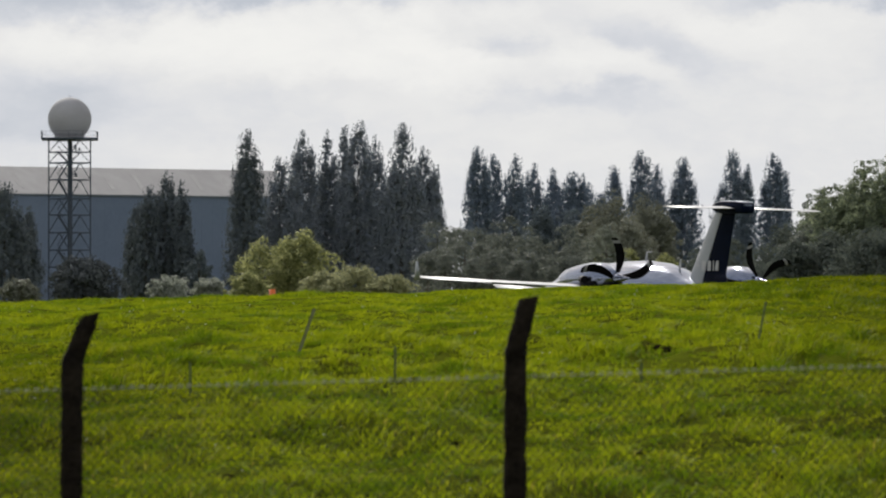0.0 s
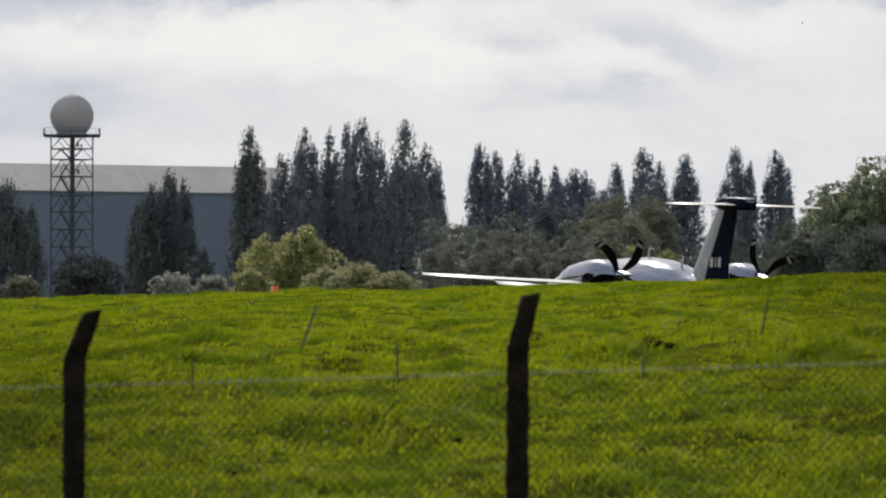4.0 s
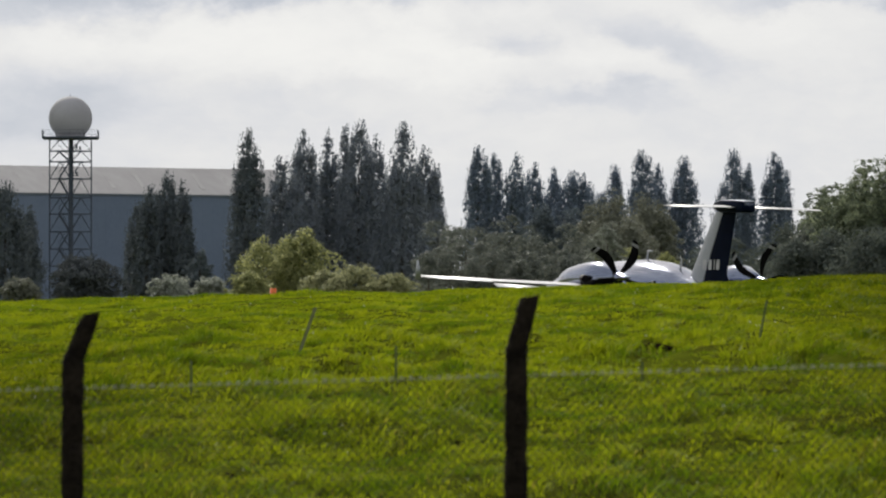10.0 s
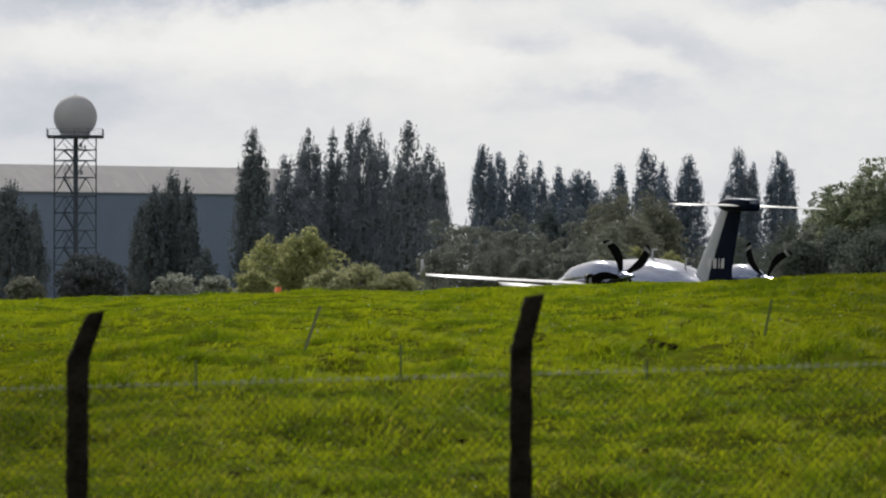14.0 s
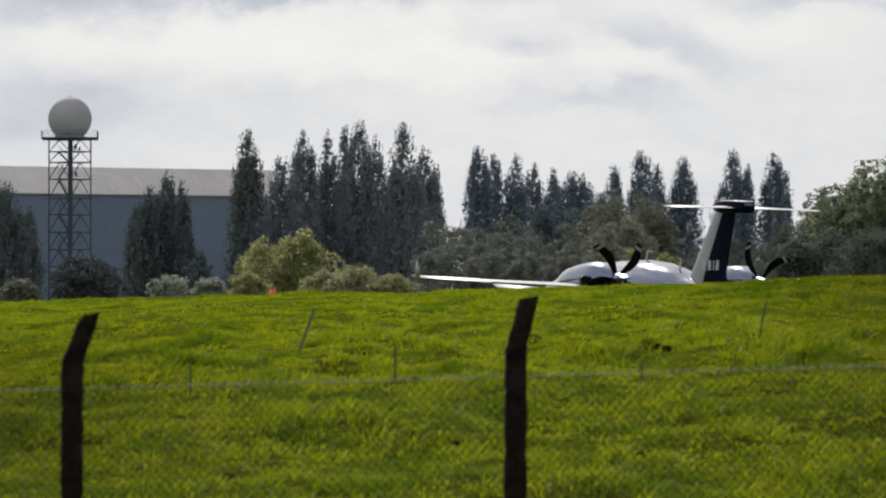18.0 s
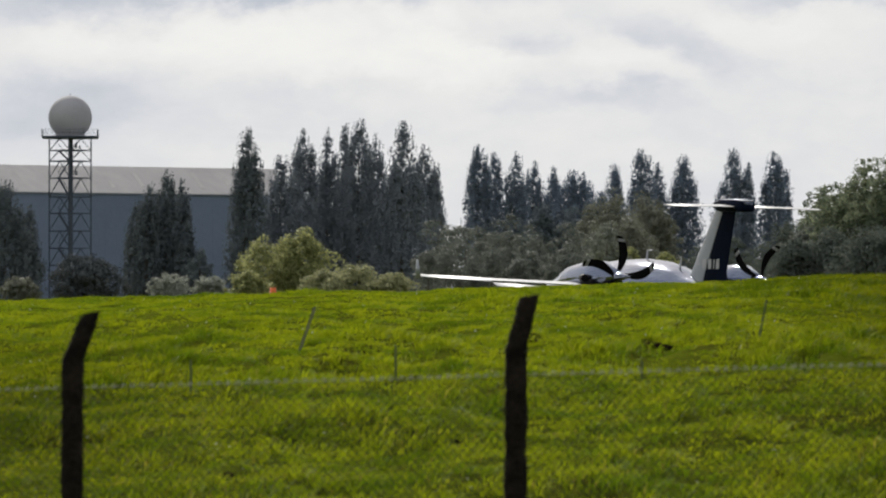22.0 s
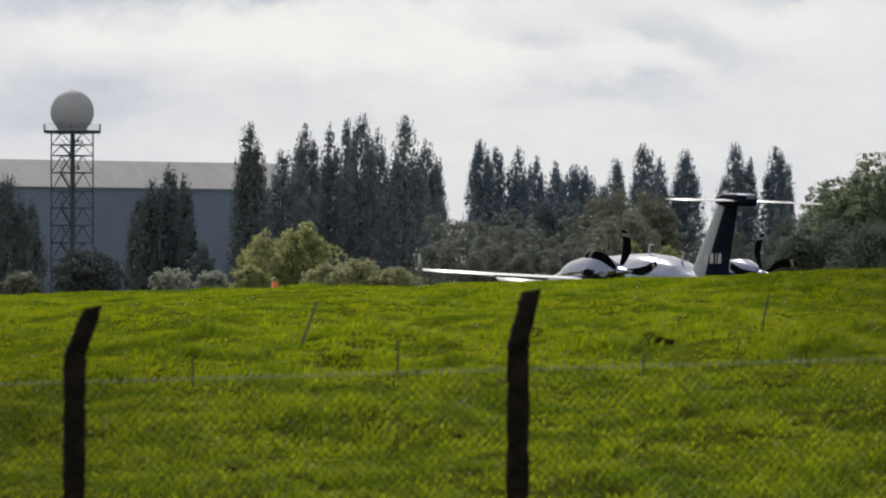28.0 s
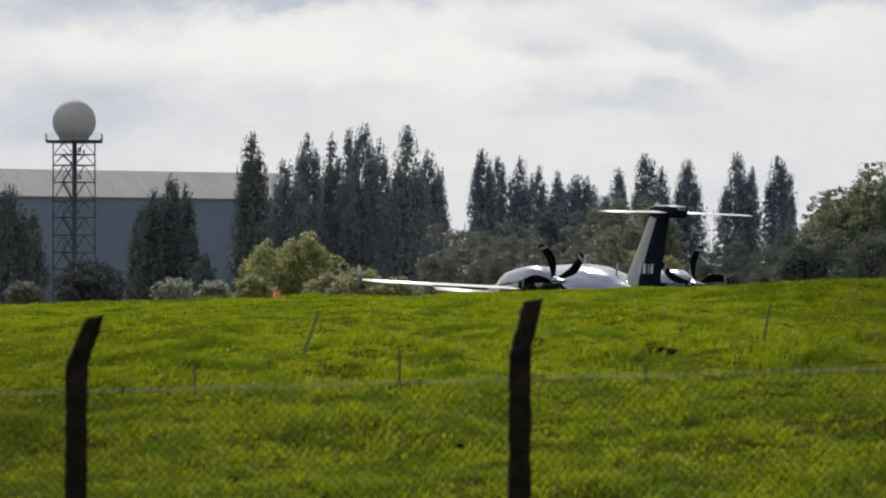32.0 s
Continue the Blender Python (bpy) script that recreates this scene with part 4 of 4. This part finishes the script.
def aircraft():
    th = tagged(new("aircraft"), "silver and white twin pusher turboprop with a navy T-tail", "aircraft")
    bm = bmesh.new()
    st = [(9.15, 0.02, 0.02, 1.22), (8.8, 0.20, 0.18, 1.23), (7.9, 0.44, 0.38, 1.28), (6.9, 0.68, 0.58, 1.34), (5.8, 0.86, 0.78, 1.42), (4.4, 0.95, 0.90, 1.50), (2.6, 0.975, 0.945, 1.56),
          (1.0, 0.97, 0.94, 1.59), (0.0, 0.90, 0.875, 1.59), (-0.8, 0.78, 0.76, 1.57), (-1.5, 0.58, 0.58, 1.54), (-2.2, 0.38, 0.40, 1.53), (-2.9, 0.28, 0.28, 1.54), (-3.5, 0.14, 0.15, 1.56), (-3.8, 0.03, 0.03, 1.57)]
    loft(bm, [egg(*q) for q in st])
    body = part("fuselage", bm, M_SILVER, th, "polished silver fuselage", smooth=True)
    for y, h, tip in ((1.20, 0.22, 0.12), (-0.92, 0.18, 0.0)):
        bm = bmesh.new()
        z = 2.535 if y > 0 else 2.36
        rod(bm, (0, y, z - 0.06), (0, y - 0.05, z + h), 0.035, 0.022, 8)
        if tip:
            box(bm, 0.03, tip * 2.6, 0.035, pose(0, y - 0.18, z + h), 0.01)
        part("antenna", bm, M_WHITE, body, "white blade antenna")
    bm = bmesh.new()
    spine = ((-1.30, -3.86, 1.80, 0.22), (-1.62, -3.76, 2.15, 0.19), (-3.02, -4.24, 3.75, 0.15))
    loft(bm, [foil((0, le), (0, te), z, t, across="x", part_of=(0.0, 0.44)) for le, te, z, t in spine])
    fin = part("fin", bm, M_FINGREY, th, "tall swept fin, pale grey in front")
    bm = bmesh.new()
    loft(bm, [foil((0, le), (0, te), z, t, across="x", part_of=(0.442, 1.0)) for le, te, z, t in spine])
    rud = part("rudder", bm, M_NAVY, th, "dark navy rear half of the fin")
    # the registration cannot be shown: plain pale bars
    for y, w, h in ((-2.22, 0.12, 0.05), (-2.56, 0.25, 0.26), (-2.87, 0.20, 0.26), (-3.10, 0.06, 0.26), (-3.29, 0.20, 0.26)):
        z = 2.37
        g = (z - spine[1][2]) / (spine[2][2] - spine[1][2])
        le, te, t = (a + (b - a) * g for a, b in zip((spine[1][0], spine[1][1], spine[1][3]), (spine[2][0], spine[2][1], spine[2][3])))
        skin = [0.5 * t * (1.95 * math.sqrt(q) * (1 - q) + 0.02) for q in ((le - y - d) / (le - te) for d in (-w / 2, 0.0, w / 2))]
        bm = bmesh.new()
        box(bm, 0.012, w, h, pose(-skin[1] - 0.006, y, z, 0, 1.5, math.degrees(math.atan2(skin[0] - skin[2], w))))
        part("marking", bm, M_MARK, rud)
    bm = bmesh.new()
    st = [(-2.86, 0.03, 0.03, 3.90), (-3.12, 0.11, 0.09, 3.90), (-3.6, 0.20, 0.165, 3.885), (-4.45, 0.20, 0.165, 3.875), (-4.92, 0.18, 0.15, 3.86), (-5.02, 0.16, 0.13, 3.86)]
    loft(bm, [egg(*q, n=24, square=0.36) for q in st])
    # bright cap added over the navy for the sky's sheen on its top
    cap = [[(x * 0.93, y, max(z, c + 0.03) + 0.012) for x, y, z in egg(y, a, b, c, n=24, square=0.36)] for y, a, b, c in st]
    bul = part("tail_fairing", bm, M_NAVY, th, "dark navy fairing on top of the fin", smooth=True)
    bm = bmesh.new()
    loft(bm, cap)
    part("fairing_sheen", bm, M_SILVER, bul, "bright cap standing in for the sheen on the fairing", smooth=False)
    bm = bmesh.new()
    bmesh.ops.create_uvsphere(bm, u_segments=12, v_segments=8, radius=0.07, matrix=pose(0, -3.45, 4.07))
    part("beacon", bm, M_WHITE, bul, "small pale beacon", smooth=True)
    for s in (-1, 1):
        bm = bmesh.new()
        loft(bm, [foil((s * x, le), (s * x, te), z, t, tw) for x, le, te, z, t, tw in ((0.18, -3.45, -4.60, 3.89, 0.10, 0.05), (1.1, -3.88, -4.76, 3.87, 0.08, 0.045), (2.15, -4.36, -4.92, 3.85, 0.055, 0.04))])
        part("tailplane", bm, M_WHITE, th, "white swept tailplane", smooth=True)
        bm = bmesh.new()
        loft(bm, [foil((s * x, le), (s * x, te), z, 0.08, 0.02) for x, le, te, z in ((0.5, 7.7, 7.0, 1.15), (1.68, 7.45, 7.05, 1.10))])
        part("foreplane", bm, M_WHITE, th, smooth=True)
        wing_side(th, s)
        nacelle(th, s)
        bm = bmesh.new()
        loft(bm, [foil((s * 0.22, -2.6), (s * 0.22, -3.7), 1.35, 0.06, across="x"), foil((s * 0.62, -3.1), (s * 0.62, -4.0), 0.85, 0.04, across="x")])
        part("ventral_fin", bm, M_SILVER, th, smooth=True)
        gear = bmesh.new()
        rod(gear, (s * 1.42, 0.1, 0.3), (s * 0.8, 0.3, 1.2), 0.06, sides=10)
        leg = part("main_gear_leg", gear, M_WHITE, th)
        bm = bmesh.new()
        bmesh.ops.create_cone(bm, cap_ends=True, segments=24, radius1=0.30, radius2=0.30, depth=0.2, matrix=pose(s * 1.42, 0.1, 0.30, 0, 90, 0))
        part("tyre", bm, M_RUBBER, leg)
    bm = bmesh.new()
    rod(bm, (0, 6.7, 0.25), (0, 6.9, 1.1), 0.055, sides=10)
    leg = part("nose_gear_leg", bm, M_WHITE, th)
    bm = bmesh.new()
    bmesh.ops.create_cone(bm, cap_ends=True, segments=24, radius1=0.23, radius2=0.23, depth=0.16, matrix=pose(0, 6.7, 0.23, 0, 90, 0))
    part("tyre", bm, M_RUBBER, leg)
    return th, propeller(th, -1), propeller(th, 1)


M_MARK = surface("pale_marking_paint", (0.36, 0.36, 0.37), (0.46, 0.46, 0.47), 5, 0.4, bump=0)
PLANE, PROP_PORT, PROP_STARBOARD = aircraft()

# ---- bird ----


def bird():
    k = 0.55
    th = tagged(new("bird"), "small dark bird flying across the sky", "bird")
    bm = bmesh.new()
    loft(bm, [[(x * k, math.cos(t) * r * k, math.sin(t) * r * k) for t in (q * math.pi / 4 for q in range(8))] for x, r in ((-0.14, 0.006), (-0.10, 0.03), (0.0, 0.042), (0.08, 0.026), (0.15, 0.012))])
    part("body", bm, M_FEATHER, th, smooth=True)
    bm = bmesh.new()
    loft(bm, [[(x * k, y * k, 0.004), (x * k + 0.003, y * k, -0.004), (x * k, -y * k, -0.004), (x * k, -y * k, 0.004)] for x, y in ((0.12, 0.015), (0.22, 0.04))])
    part("tail", bm, M_FEATHER, th)
    for s in (-1, 1):
        bm = bmesh.new()
        loft(bm, [[(a * k, s * y * k, z * k + 0.006), (b * k, s * y * k, z * k + 0.004), (b * k, s * y * k, z * k - 0.004), (a * k, s * y * k, z * k - 0.006)] for a, b, y, z in ((-0.06, 0.06, 0.02, 0.01), (-0.05, 0.05, 0.16, 0.10), (0.01, 0.04, 0.32, 0.07))])
        part("wing", bm, M_FEATHER, th)
    return th


BIRD = bird()

# ---- sky behind everything ----


def backdrop():
    """A far sheet of drifting broken cloud."""
    m = bpy.data.materials.new("cloud_sheet")
    m.use_nodes = True
    n, l = m.node_tree.nodes, m.node_tree.links
    n.clear()
    out = n.new("ShaderNodeOutputMaterial")
    em = n.new("ShaderNodeEmission")
    tc = n.new("ShaderNodeTexCoord")
    def cloud_noise(sx, sz, seed, detail=8, rough=0.55, out="Fac", vec=None):
        mp = n.new("ShaderNodeMapping")
        mp.inputs["Scale"].default_value = (sx, 0.0, sz)
        mp.inputs["Location"].default_value = (seed, seed * 0.7, seed * 1.3)
        mp.inputs["Rotation"].default_value = (0, radians(8), 0)
        l.new(vec or tc.outputs["Object"], mp.inputs[0])
        k = n.new("ShaderNodeTexNoise")
        k.inputs["Scale"].default_value = 1.0
        k.inputs["Detail"].default_value = detail
        k.inputs["Roughness"].default_value = rough
        l.new(mp.outputs[0], k.inputs["Vector"])
        return k.outputs[out]

    def calc(op, a, b):
        k = n.new("ShaderNodeMath")
        k.operation = op
        for i, v in enumerate((a, b)):
            if isinstance(v, (int, float)):
                k.inputs[i].default_value = v
            else:
                l.new(v, k.inputs[i])
        return k.outputs[0]

    def vector(op, a, b):
        k = n.new("ShaderNodeVectorMath")
        k.operation = op
        for i, v in enumerate((a, b)):
            if isinstance(v, tuple):
                k.inputs[i].default_value = v
            else:
                l.new(v, k.inputs[i])
        return k.outputs["Value" if op == "LENGTH" else "Vector"]

    # ragged places: the sheet's own coordinates, stirred at two scales
    stir = vector("MULTIPLY", vector("SUBTRACT", cloud_noise(0.012, 0.02, 3.1, 6, 0.6, "Color"), (0.5, 0.5, 0.5)), (110.0, 0.0, 60.0))
    place = vector("ADD", tc.outputs["Object"], stir)
    # banks of cloud: across, up, half width, half height, tilt in degrees, brighter or greyer
    banks = [(-80, 140, 130, 26, -5, 0.42), (8, 146, 46, 12, -22, 0.26), (98, 134, 52, 15, -16, 0.40), (190, 158, 80, 26, -10, 0.28), (-225, 145, 34, 22, 20, 0.20), (30, 168, 46, 10, 0, 0.22),
             (-190, 174, 120, 15, 2, -0.52), (-60, 175, 110, 13, 3, -0.50), (262, 176, 110, 9, 0, -0.62), (131, 145, 32, 16, -35, -0.26), (42, 147, 26, 7, -5, -0.32),
             (-230, 112, 72, 24, 5, -0.34), (76, 112, 70, 7, -4, -0.22), (150, 122, 40, 10, 15, -0.12), (-60, 112, 60, 8, 0, -0.12)]
    level = calc("ADD", calc("MULTIPLY", calc("SUBTRACT", cloud_noise(0.009, 0.024, 7.7), 0.5), 0.70), 0.535)
    level = calc("ADD", level, calc("MULTIPLY", calc("SUBTRACT", cloud_noise(0.035, 0.07, 1.9, 7, 0.6, vec=place), 0.5), 0.28))
    for bx, bz, rx, rz, tilt, amount in banks:
        mp = n.new("ShaderNodeMapping")
        mp.vector_type = "TEXTURE"
        mp.inputs["Location"].default_value = (bx, 0.0, bz)
        mp.inputs["Rotation"].default_value = (0.0, radians(-tilt), 0.0)
        mp.inputs["Scale"].default_value = (rx * 1.5, 1e4, rz * 1.5)
        l.new(place, mp.inputs[0])
        fall = n.new("ShaderNodeMapRange")
        fall.interpolation_type = "SMOOTHSTEP"
        fall.inputs[1].default_value, fall.inputs[2].default_value = 1.0, 0.15
        fall.inputs[3].default_value, fall.inputs[4].default_value = 0.0, amount
        l.new(vector("LENGTH", mp.outputs[0], (0.0, 0.0, 0.0)), fall.inputs[0])
        level = calc("ADD", level, fall.outputs[0])
    ramp = n.new("ShaderNodeValToRGB")
    el = ramp.color_ramp.elements
    el[0].position, el[0].color = 0.0, (0.53, 0.565, 0.625, 1)
    el[1].position, el[1].color = 1.0, (0.885, 0.88, 0.858, 1)
    for p, c in ((0.36, (0.685, 0.70, 0.735)), (0.62, (0.785, 0.785, 0.785))):
        e = ramp.color_ramp.elements.new(p)
        e.color = (*c, 1)
    l.new(level, ramp.inputs[0])
    l.new(ramp.outputs[0], em.inputs[0])
    l.new(em.outputs[0], out.inputs[0])
    bm = bmesh.new()
    box(bm, 1800, 2, 640, pose(0, 0, 300))
    me = put("backdrop", bm, m)
    return tagged(new("backdrop", me), "pale grey broken cloud drifting slowly", "sky", kind="structure")


SKY = backdrop()


# Metres taxied; blade angles of the two propellers; the bird's way.
TAXI = [
    (0, 0), (30, 0), (30.2, 0.05), (30.4, 0.2), (30.6, 0.35), (30.8, 0.62), (31, 1.14), (31.2, 1.59),
    (31.4, 2.13), (31.6, 2.79), (31.8, 3.59), (32, 4.3),
]
PORT = [
    (0, -3.5), (0.5, -8), (1, -13.5), (1.5, -16.5), (2, -20.5), (2.5, -27.5), (3, -31.5), (3.5, -35.5),
    (5.5, -39.5), (6, -39.5), (6.5, -40.5), (7, -41.5), (7.5, -42.5), (8, -42.5), (9, -43), (9.5, -44),
    (10, -43), (10.5, -43), (11, -41), (11.5, -38.9), (12, -36.5), (12.5, -34.5), (13, -30.5), (13.5, -25.5),
    (14, -27.5), (14.5, -29), (16.5, -29.5), (17, -31.5), (17.5, -34.5), (18, -35.5), (18.5, -38.5), (19, -42.5),
    (19.5, -42.5), (20, -43.5), (20.5, -51.5), (21, -58.5), (21.5, -63.5), (22, -68.5), (22.5, -76.5), (23, -87.5),
    (23.5, -102.5), (24, -113.5), (24.5, -148), (25, -155.5), (25.5, -129.5), (27.5, -170.5), (28, -136.5), (28.5, -119.5),
    (29, -123.5), (29.5, -121.5), (30, -139.5), (31, -177.5), (31.5, -174.5), (32, -166.5),
]
STARBOARD = [
    (0, -17), (0.5, -16), (1, -15), (1.5, -14), (2, -13), (2.5, -14), (3, -15), (3.5, -15),
    (5.5, -12), (6, -10), (6.5, -8), (7, -4), (7.5, 2), (8, 4), (8.5, 8), (9, 12),
    (9.5, 19), (10, 21), (10.5, 26), (11, 29), (11.5, 33), (12, 37), (12.5, 40), (13, 37),
    (13.5, 37), (14, 42), (14.5, 52), (16.5, 94), (17, 106), (17.5, 113), (18, 123), (18.5, 132),
    (19, 146), (19.5, 165), (20, 179), (20.5, 193), (21, 205), (21.5, 231), (22, 244), (22.5, 263),
    (23, 284), (23.5, 320), (24, 346), (24.5, 374), (25, 380), (25.5, 404), (27.5, 407), (28, 429.5),
    (28.5, 456), (29, 485), (29.5, 463), (30, 462), (31, 482), (31.5, 480), (32, 512),
]
FLIGHT = [(0, 59.54, 23.46), (3.5, 28.22, 20.06), (5.5, 10.67, 18.02), (6, 6.16, 17.91), (6.5, 1.81, 17.78), (7, -2.38, 17.74), (8, -9.75, 18.74), (9, -17.68, 20.25), (9.5, -22.14, 20.72), (12, -41.60, 23.46), (32, -199.63, 47.64)]


def spin(rows, turn):
    """Fill in the turning between rows half a second apart; turn: whole degrees gained in that time."""
    out, total = [], 0.0
    t_prev = a_prev = None
    for t, a in rows:
        if t_prev is not None:
            total += turn * (t - t_prev) / 0.5 + a - a_prev
        else:
            total = a
        out.append((t, total))
        t_prev, a_prev = t, a
    fine = []
    for k in range(321):
        t = k / 10
        fine.append((t, float(np.interp(t, [o[0] for o in out], [o[1] for o in out]))))
    return fine


def motions():
    walk(PLANE, [(t, pose(5.85 - d * math.sin(radians(23)), 158.96 + d * math.cos(radians(23)), 0.0, 0, 1.3, 23)) for t, d in TAXI])
    for pr, s, rows, turn in ((PROP_PORT, -1, PORT, 216), (PROP_STARBOARD, 1, STARBOARD, -144)):
        walk(pr, [(t, pose(s * HUB_X, HUB_Y, HUB_Z, 0, a, 0)) for t, a in spin(rows, turn)])
    walk(BIRD, [(t, pose(x, 400.0, z, 0, 0, 0)) for t, x, z in FLIGHT])
    walk(SKY, [(0.0, pose(-9.0, 3500, 0)), (32.0, pose(9.0, 3500, 0))])


motions()
